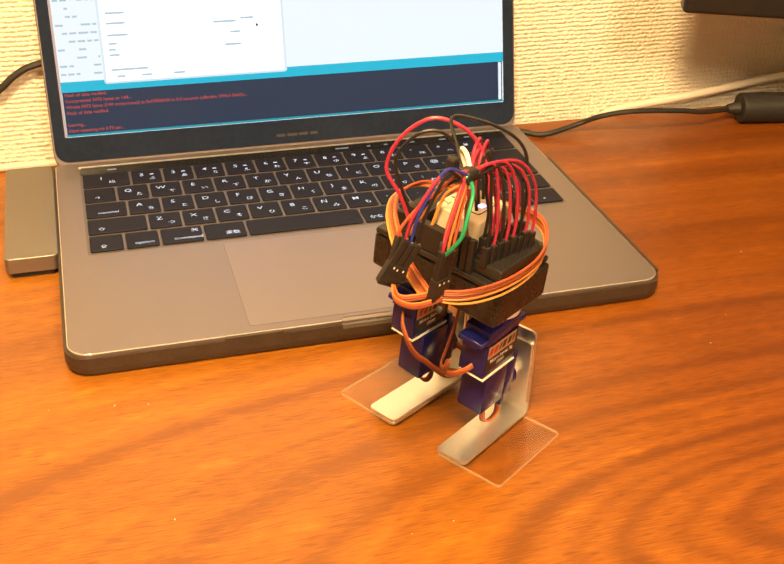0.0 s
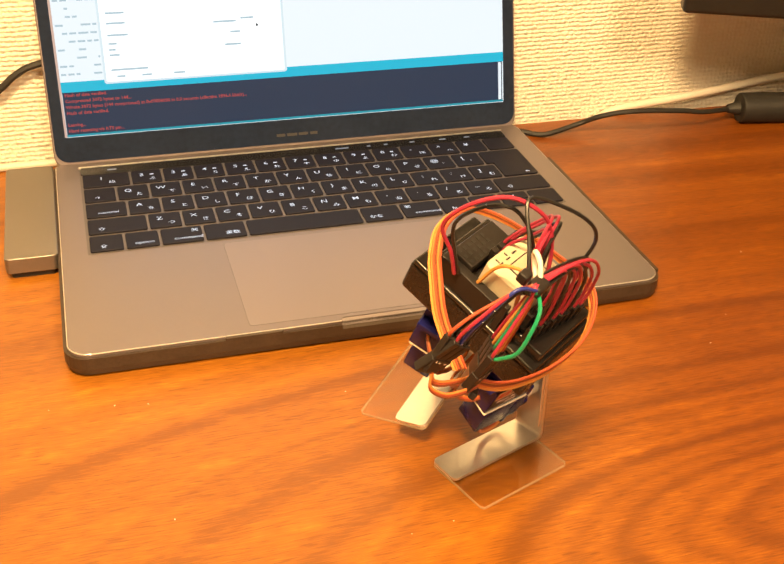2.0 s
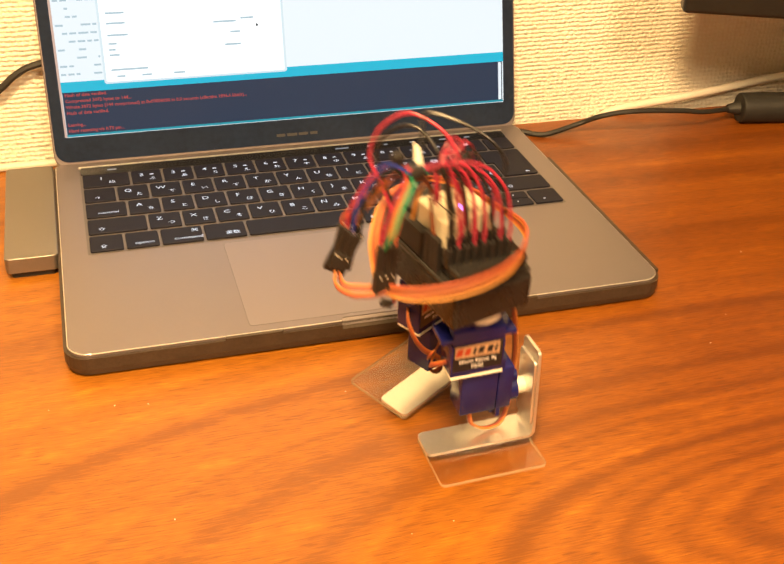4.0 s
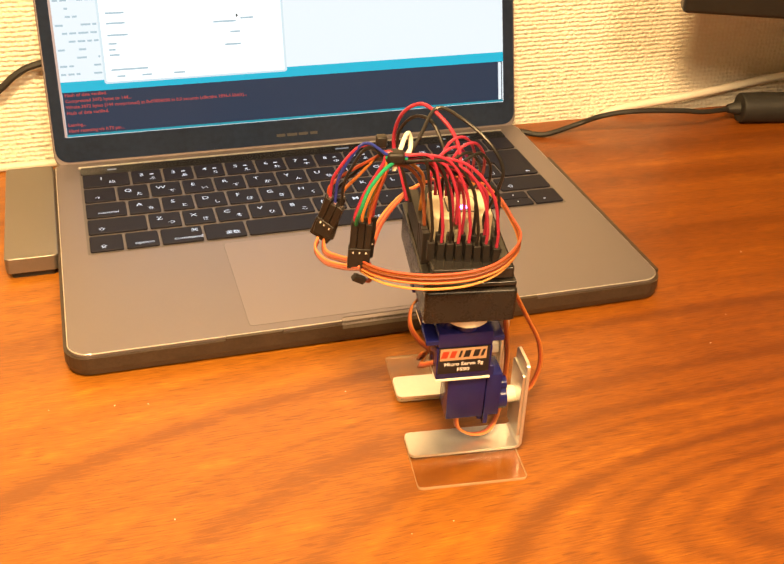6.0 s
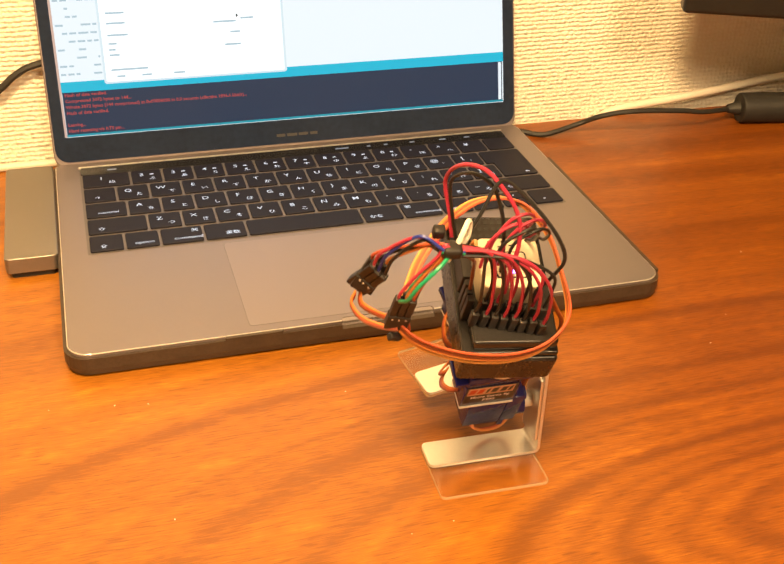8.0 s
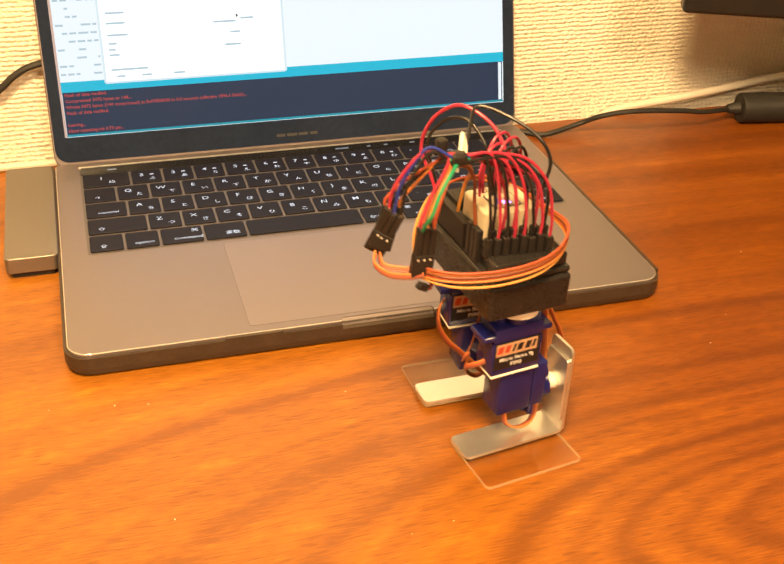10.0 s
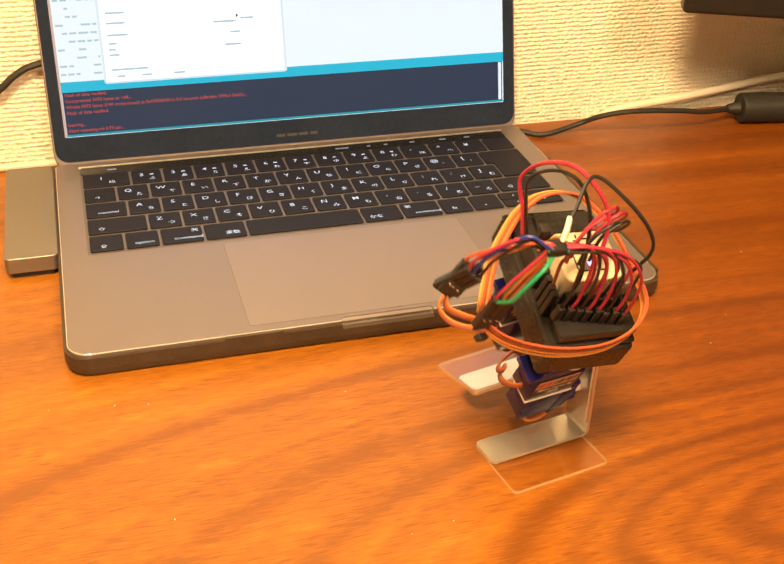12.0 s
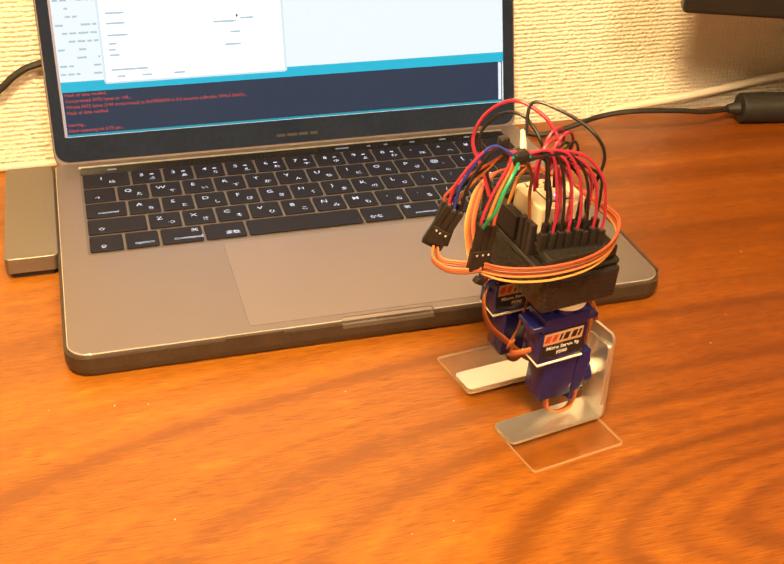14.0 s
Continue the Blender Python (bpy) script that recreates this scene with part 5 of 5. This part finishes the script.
    walk(far_leg, [
        (0.0, pose(0.02771, 0.03306, -0.04769, 0.00, -0.00, -3.21)),
        (1.0, pose(0.02771, 0.03306, -0.04769, 0.00, -0.00, -3.21)),
        (1.1, pose(0.02781, 0.03412, -0.04769, -0.00, -0.00, -1.01)),
        (1.2, pose(0.02787, 0.03511, -0.04769, 0.00, -0.00, 1.03)),
        (1.5, pose(0.02779, 0.03854, -0.04769, 0.00, 0.00, 8.07)),
        (1.6, pose(0.02764, 0.03997, -0.04769, 0.00, -0.00, 11.04)),
        (1.8, pose(0.02698, 0.04328, -0.04769, -0.00, -0.00, 17.97)),
        (1.9, pose(0.02748, 0.04097, -0.04769, 0.00, 0.00, 13.11)),
        (2.0, pose(0.02752, 0.04076, -0.04769, 0.00, -0.00, 12.68)),
        (2.1, pose(0.02746, 0.04109, -0.04769, -0.00, -0.00, 13.36)),
        (2.3, pose(0.02786, 0.03505, -0.04769, 0.00, -0.00, 0.91)),
        (2.45, pose(0.02779, 0.03385, -0.04769, 0.00, -0.00, -1.57)),
        (3.2, pose(0.02779, 0.03385, -0.04769, 0.00, -0.00, -1.57)),
        (3.35, pose(0.02781, 0.03412, -0.04769, 0.00, -0.00, -1.01)),
        (3.45, pose(0.02787, 0.03511, -0.04769, 0.00, -0.00, 1.03)),
        (3.75, pose(0.02779, 0.03854, -0.04769, 0.00, -0.00, 8.07)),
        (4.05, pose(0.02698, 0.04328, -0.04769, 0.00, -0.00, 17.97)),
        (4.15, pose(0.02748, 0.04097, -0.04769, 0.00, -0.00, 13.11)),
        (4.25, pose(0.02752, 0.04076, -0.04769, 0.00, -0.00, 12.68)),
        (4.35, pose(0.02746, 0.04109, -0.04769, -0.00, 0.00, 13.36)),
        (4.55, pose(0.02786, 0.03505, -0.04769, 0.00, 0.00, 0.91)),
        (4.75, pose(0.02788, 0.03564, -0.04769, -0.00, 0.00, 2.12)),
        (5.3, pose(0.02788, 0.03564, -0.04769, -0.00, 0.00, 2.12)),
        (6.75, pose(0.02788, 0.03564, -0.04769, -0.00, 0.00, 2.12)),
        (6.9, pose(0.02777, 0.03371, -0.04769, 0.00, 0.00, -1.87)),
        (7.0, pose(0.02788, 0.03545, -0.04769, 0.00, -0.00, 1.72)),
        (7.15, pose(0.02770, 0.03302, -0.04769, 0.00, 0.00, -3.29)),
        (7.3, pose(0.02682, 0.02859, -0.04769, 0.00, 0.00, -12.58)),
        (7.5, pose(0.02754, 0.03182, -0.04769, 0.00, 0.00, -5.78)),
        (7.7, pose(0.02740, 0.03104, -0.04769, 0.00, -0.00, -7.40)),
        (7.8, pose(0.02774, 0.03340, -0.04769, 0.00, -0.00, -2.51)),
        (8.0, pose(0.02709, 0.04285, -0.04769, -0.00, -0.00, 17.06)),
        (8.1, pose(0.02699, 0.04325, -0.04769, -0.00, 0.00, 17.91)),
        (8.2, pose(0.02673, 0.04418, -0.04769, -0.00, 0.00, 19.89)),
        (8.45, pose(0.02673, 0.04419, -0.04769, 0.00, -0.00, 19.90)),
        (8.6, pose(0.02690, 0.04359, -0.04769, 0.00, -0.00, 18.63)),
        (8.8, pose(0.02690, 0.04359, -0.04769, 0.00, -0.00, 18.63)),
        (9.0, pose(0.02710, 0.02966, -0.04769, 0.00, -0.00, -10.31)),
        (9.2, pose(0.02644, 0.02736, -0.04769, 0.00, -0.00, -15.22)),
        (9.4, pose(0.02656, 0.02772, -0.04769, 0.00, -0.00, -14.45)),
        (9.7, pose(0.02768, 0.03286, -0.04769, 0.00, 0.00, -3.62)),
        (9.9, pose(0.02767, 0.03272, -0.04769, -0.00, 0.00, -3.91)),
        (10.1, pose(0.02751, 0.03163, -0.04769, 0.00, -0.00, -6.17)),
        (10.3, pose(0.02751, 0.03163, -0.04769, 0.00, -0.00, -6.17)),
        (10.7, pose(0.02751, 0.03163, -0.04769, 0.00, -0.00, -6.17)),
        (10.9, pose(0.02789, 0.03593, -0.04769, 0.00, -0.00, 2.71)),
        (11.0, pose(0.02789, 0.03632, -0.04769, 0.00, -0.00, 3.51)),
        (11.1, pose(0.02787, 0.03510, -0.04769, 0.00, -0.00, 1.00)),
        (11.3, pose(0.02673, 0.02827, -0.04769, 0.00, -0.00, -13.26)),
        (11.5, pose(0.02731, 0.03059, -0.04769, -0.00, -0.00, -8.33)),
        (11.7, pose(0.02666, 0.02805, -0.04769, 0.00, 0.00, -13.74)),
        (11.85, pose(0.02768, 0.03282, -0.04769, 0.00, -0.00, -3.71)),
        (12.0, pose(0.02762, 0.04012, -0.04769, -0.00, 0.00, 11.34)),
        (12.2, pose(0.02673, 0.04419, -0.04769, 0.00, 0.00, 19.90)),
        (12.35, pose(0.02688, 0.04365, -0.04769, 0.00, -0.00, 18.76)),
        (12.5, pose(0.02690, 0.04359, -0.04769, -0.00, 0.00, 18.63)),
        (12.65, pose(0.02787, 0.03734, -0.04769, 0.00, -0.00, 5.61)),
        (12.8, pose(0.02710, 0.02966, -0.04769, 0.00, -0.00, -10.31)),
        (13.0, pose(0.02644, 0.02736, -0.04769, -0.00, -0.00, -15.22)),
        (13.2, pose(0.02656, 0.02772, -0.04769, 0.00, -0.00, -14.45)),
        (13.5, pose(0.02768, 0.03286, -0.04769, 0.00, 0.00, -3.62)),
        (13.7, pose(0.02767, 0.03272, -0.04769, -0.00, -0.00, -3.91)),
        (13.85, pose(0.02779, 0.03385, -0.04769, 0.00, -0.00, -1.57)),
        (14.0, pose(0.02779, 0.03385, -0.04769, 0.00, -0.00, -1.57)),
    ])
    walk(near_foot, [
        (0.0, pose(0.02784, -0.00271, -0.07156, -5.31, 0.00, -0.11)),
        (1.0, pose(0.02784, -0.00271, -0.07156, -5.31, 0.00, -0.11)),
        (1.1, pose(0.02771, 0.00314, -0.07194, 4.71, 0.00, 3.26)),
        (1.2, pose(0.02742, 0.01151, -0.07027, 26.23, -0.00, 2.18)),
        (1.5, pose(0.02868, 0.00396, -0.07110, 19.96, -0.00, -8.06)),
        (1.6, pose(0.02800, -0.00143, -0.07188, 8.90, -0.00, -9.75)),
        (1.8, pose(0.02531, -0.01375, -0.07021, -16.91, -0.00, -13.69)),
        (1.9, pose(0.02401, -0.01874, -0.06751, -30.33, -0.00, -14.04)),
        (2.0, pose(0.02443, -0.01728, -0.06842, -26.40, 0.00, -13.78)),
        (2.1, pose(0.02492, -0.01647, -0.06850, -26.05, -0.00, -12.19)),
        (2.3, pose(0.02793, -0.00474, -0.07096, -11.53, -0.00, 1.00)),
        (2.45, pose(0.02791, -0.00033, -0.07166, -3.80, 0.00, 3.48)),
        (3.2, pose(0.02791, -0.00033, -0.07166, -3.80, 0.00, 3.48)),
        (3.35, pose(0.02771, 0.00314, -0.07194, 4.71, 0.00, 3.26)),
        (3.45, pose(0.02742, 0.01151, -0.07027, 26.23, -0.00, 2.18)),
        (3.75, pose(0.02868, 0.00396, -0.07110, 19.96, -0.00, -8.06)),
        (4.05, pose(0.02531, -0.01375, -0.07021, -16.91, -0.00, -13.69)),
        (4.15, pose(0.02401, -0.01874, -0.06751, -30.33, 0.00, -14.04)),
        (4.25, pose(0.02443, -0.01728, -0.06842, -26.40, 0.00, -13.78)),
        (4.35, pose(0.02492, -0.01647, -0.06850, -26.05, -0.00, -12.19)),
        (4.55, pose(0.02793, -0.00474, -0.07096, -11.53, 0.00, 1.00)),
        (4.75, pose(0.02790, -0.00088, -0.07166, -3.83, -0.00, 2.39)),
        (5.3, pose(0.02790, -0.00088, -0.07166, -3.83, -0.00, 2.39)),
        (6.75, pose(0.02790, -0.00088, -0.07166, -3.83, -0.00, 2.39)),
        (6.9, pose(0.02730, 0.01006, -0.07096, 21.23, -0.00, 3.33)),
        (7.0, pose(0.02716, 0.01178, -0.07042, 25.26, -0.00, 3.55)),
        (7.15, pose(0.02799, 0.00869, -0.07074, 22.94, 0.00, -0.94)),
        (7.3, pose(0.02867, 0.00281, -0.07124, 18.63, 0.00, -9.27)),
        (7.5, pose(0.02663, -0.00885, -0.07139, -7.34, 0.00, -11.21)),
        (7.7, pose(0.02411, -0.01819, -0.06795, -28.47, 0.00, -14.24)),
        (7.8, pose(0.02537, -0.01634, -0.06799, -28.32, -0.00, -10.08)),
        (8.0, pose(0.02897, -0.00816, -0.06814, -27.68, 0.00, 6.58)),
        (8.1, pose(0.02902, -0.00610, -0.06886, -24.34, 0.00, 8.26)),
        (8.2, pose(0.02874, -0.00119, -0.07027, -16.56, 0.00, 12.19)),
        (8.45, pose(0.02631, 0.00912, -0.07188, 0.77, -0.00, 19.33)),
        (8.6, pose(0.02379, 0.01641, -0.07116, 19.46, -0.00, 19.07)),
        (8.8, pose(0.02379, 0.01641, -0.07116, 19.46, -0.00, 19.07)),
        (9.0, pose(0.02885, 0.00554, -0.07067, 23.51, -0.00, -7.74)),
        (9.2, pose(0.02721, -0.00593, -0.07182, -0.85, -0.00, -10.67)),
        (9.4, pose(0.02336, -0.01920, -0.06789, -28.76, -0.00, -16.44)),
        (9.7, pose(0.02651, -0.01363, -0.06861, -25.51, 0.00, -6.30)),
        (9.9, pose(0.02781, -0.00346, -0.07145, -6.65, 0.00, -0.50)),
        (10.1, pose(0.02786, 0.00045, -0.07180, -1.38, -0.00, 3.00)),
        (10.3, pose(0.02786, 0.00045, -0.07180, -1.38, -0.00, 3.00)),
        (10.7, pose(0.02786, 0.00045, -0.07180, -1.38, -0.00, 3.00)),
        (10.9, pose(0.02720, 0.01253, -0.07005, 27.66, -0.00, 3.14)),
        (11.0, pose(0.02709, 0.01143, -0.07064, 23.71, -0.00, 4.12)),
        (11.1, pose(0.02759, 0.00895, -0.07105, 20.46, -0.00, 1.66)),
        (11.3, pose(0.02730, -0.00548, -0.07191, 2.06, 0.00, -12.25)),
        (11.5, pose(0.02441, -0.01588, -0.06972, -19.88, -0.00, -16.01)),
        (11.7, pose(0.02472, -0.01641, -0.06883, -24.47, 0.00, -13.36)),
        (11.85, pose(0.02693, -0.01288, -0.06853, -25.90, 0.00, -4.39)),
        (12.0, pose(0.02932, -0.00702, -0.06805, -28.05, 0.00, 9.08)),
        (12.2, pose(0.02631, 0.00912, -0.07188, 0.77, -0.00, 19.33)),
        (12.35, pose(0.02403, 0.01569, -0.07134, 17.60, 0.00, 19.09)),
        (12.5, pose(0.02379, 0.01641, -0.07116, 19.46, 0.00, 19.07)),
        (12.65, pose(0.02660, 0.01181, -0.07095, 21.29, -0.00, 7.00)),
        (12.8, pose(0.02885, 0.00554, -0.07067, 23.51, -0.00, -7.74)),
        (13.0, pose(0.02721, -0.00593, -0.07182, -0.85, -0.00, -10.67)),
        (13.2, pose(0.02336, -0.01920, -0.06789, -28.76, -0.00, -16.44)),
        (13.5, pose(0.02651, -0.01363, -0.06861, -25.51, -0.00, -6.30)),
        (13.7, pose(0.02781, -0.00346, -0.07145, -6.65, -0.00, -0.50)),
        (13.85, pose(0.02785, -0.00292, -0.07149, -6.22, -0.00, 0.24)),
        (14.0, pose(0.02785, -0.00292, -0.07149, -6.22, -0.00, 0.24)),
    ])
    walk(far_foot, [
        (0.0, pose(0.02769, 0.03276, -0.07194, -5.55, -0.00, -3.21)),
        (1.0, pose(0.02769, 0.03276, -0.07194, -5.55, -0.00, -3.21)),
        (1.1, pose(0.02786, 0.03678, -0.07179, 1.44, -0.00, -1.01)),
        (1.2, pose(0.02774, 0.04208, -0.07092, 11.84, -0.00, 1.03)),
        (1.5, pose(0.02672, 0.04613, -0.07070, 13.58, 0.00, 8.07)),
        (1.6, pose(0.02664, 0.04507, -0.07138, 7.49, -0.00, 11.04)),
        (1.8, pose(0.02722, 0.04254, -0.07193, -6.71, -0.00, 17.97)),
        (1.9, pose(0.03076, 0.02691, -0.06718, -41.38, 0.00, 13.11)),
        (2.0, pose(0.03007, 0.02942, -0.06897, -33.50, -0.00, 12.68)),
        (2.1, pose(0.02984, 0.03109, -0.06966, -29.92, -0.00, 13.36)),
        (2.3, pose(0.02794, 0.02993, -0.07139, -17.05, -0.00, 0.91)),
        (2.45, pose(0.02778, 0.03377, -0.07194, -5.05, -0.00, -1.57)),
        (3.2, pose(0.02778, 0.03377, -0.07194, -5.05, -0.00, -1.57)),
        (3.35, pose(0.02786, 0.03678, -0.07179, 1.44, -0.00, -1.01)),
        (3.45, pose(0.02774, 0.04208, -0.07092, 11.84, -0.00, 1.03)),
        (3.75, pose(0.02672, 0.04613, -0.07070, 13.58, -0.00, 8.07)),
        (4.05, pose(0.02722, 0.04254, -0.07193, -6.71, -0.00, 17.97)),
        (4.15, pose(0.03076, 0.02691, -0.06718, -41.38, -0.00, 13.11)),
        (4.25, pose(0.03007, 0.02942, -0.06897, -33.50, -0.00, 12.68)),
        (4.35, pose(0.02984, 0.03109, -0.06966, -29.92, 0.00, 13.36)),
        (4.55, pose(0.02794, 0.02993, -0.07139, -17.05, 0.00, 0.91)),
        (4.75, pose(0.02786, 0.03625, -0.07193, -3.42, 0.00, 2.12)),
        (5.3, pose(0.02786, 0.03625, -0.07193, -3.42, 0.00, 2.12)),
        (6.75, pose(0.02786, 0.03625, -0.07193, -3.42, 0.00, 2.12)),
        (6.9, pose(0.02801, 0.04104, -0.07080, 12.75, 0.00, -1.87)),
        (7.0, pose(0.02764, 0.04346, -0.07058, 14.44, -0.00, 1.72)),
        (7.15, pose(0.02815, 0.04083, -0.07064, 13.97, 0.00, -3.29)),
        (7.3, pose(0.02845, 0.03588, -0.07076, 13.10, 0.00, -12.58)),
        (7.5, pose(0.02762, 0.03266, -0.07193, -2.85, 0.00, -5.78)),
        (7.7, pose(0.02628, 0.02245, -0.07034, -25.79, -0.00, -7.40)),
        (7.8, pose(0.02737, 0.02491, -0.07040, -25.37, -0.00, -2.51)),
        (8.0, pose(0.02939, 0.03538, -0.07065, -23.67, -0.00, 17.06)),
        (8.1, pose(0.02882, 0.03760, -0.07120, -19.03, 0.00, 17.91)),
        (8.2, pose(0.02722, 0.04284, -0.07190, -8.21, 0.00, 19.89)),
        (8.45, pose(0.02479, 0.04956, -0.07126, 8.78, -0.00, 19.90)),
        (8.6, pose(0.02413, 0.05182, -0.07034, 16.11, -0.00, 18.63)),
        (8.8, pose(0.02413, 0.05182, -0.07034, 16.11, -0.00, 18.63)),
        (9.0, pose(0.02863, 0.03806, -0.07039, 15.78, -0.00, -10.31)),
        (9.2, pose(0.02764, 0.03178, -0.07151, 6.02, -0.00, -15.22)),
        (9.4, pose(0.02251, 0.01203, -0.06573, -46.78, -0.00, -14.45)),
        (9.7, pose(0.02684, 0.01954, -0.06794, -38.24, 0.00, -3.62)),
        (9.9, pose(0.02769, 0.03310, -0.07194, -3.96, 0.00, -3.91)),
        (10.1, pose(0.02750, 0.03157, -0.07194, -5.01, -0.00, -6.17)),
        (10.3, pose(0.02750, 0.03157, -0.07194, -5.01, -0.00, -6.17)),
        (10.7, pose(0.02750, 0.03157, -0.07194, -5.01, -0.00, -6.17)),
        (10.9, pose(0.02754, 0.04323, -0.07082, 12.67, -0.00, 2.71)),
        (11.0, pose(0.02738, 0.04457, -0.07049, 15.06, -0.00, 3.51)),
        (11.1, pose(0.02772, 0.04322, -0.07054, 14.72, -0.00, 1.00)),
        (11.3, pose(0.02841, 0.03543, -0.07080, 12.80, -0.00, -13.26)),
        (11.5, pose(0.02618, 0.02286, -0.07065, -23.65, -0.00, -8.33)),
        (11.7, pose(0.02384, 0.01652, -0.06884, -34.14, 0.00, -13.74)),
        (11.85, pose(0.02687, 0.02042, -0.06852, -35.67, -0.00, -3.71)),
        (12.0, pose(0.03022, 0.02713, -0.06800, -37.97, 0.00, 11.34)),
        (12.2, pose(0.02479, 0.04956, -0.07126, 8.78, 0.00, 19.90)),
        (12.35, pose(0.02419, 0.05159, -0.07045, 15.37, -0.00, 18.76)),
        (12.5, pose(0.02413, 0.05182, -0.07034, 16.11, 0.00, 18.63)),
        (12.65, pose(0.02702, 0.04592, -0.07036, 15.96, -0.00, 5.61)),
        (12.8, pose(0.02863, 0.03806, -0.07039, 15.78, -0.00, -10.31)),
        (13.0, pose(0.02764, 0.03178, -0.07151, 6.02, -0.00, -15.22)),
        (13.2, pose(0.02251, 0.01203, -0.06573, -46.78, -0.00, -14.45)),
        (13.5, pose(0.02684, 0.01954, -0.06794, -38.24, 0.00, -3.62)),
        (13.7, pose(0.02769, 0.03310, -0.07194, -3.96, -0.00, -3.91)),
        (13.85, pose(0.02774, 0.03210, -0.07188, -9.00, -0.00, -1.57)),
        (14.0, pose(0.02774, 0.03210, -0.07188, -9.00, -0.00, -1.57)),
    ])
    walk(pointer, [(0.0, pose(0.1303, 0.0812, 0.0007)), (4.0, pose(0.1303, 0.0812, 0.0007)), (5.0, pose(0.1182, 0.0876, 0.0007)), (14.0, pose(0.1182, 0.0876, 0.0007))])

    # the on-screen button lights up for a moment at each press
    rows = []
    for t, x, y in ((0.8, 0.1263, 0.0825), (3.0, 0.1263, 0.0825), (6.5, 0.1170, 0.0882)):
        rows += [(t - 0.10, pose(x, y, -0.003)), (t - 0.067, pose(x, y, 0.00055)), (t + 0.067, pose(x, y, 0.00055)), (t + 0.10, pose(x, y, -0.003))]
    walk(pressed_button, [(0.0, pose(0.1263, 0.0825, -0.003))] + rows + [(14.0, pose(0.1170, 0.0882, -0.003))])


motions()
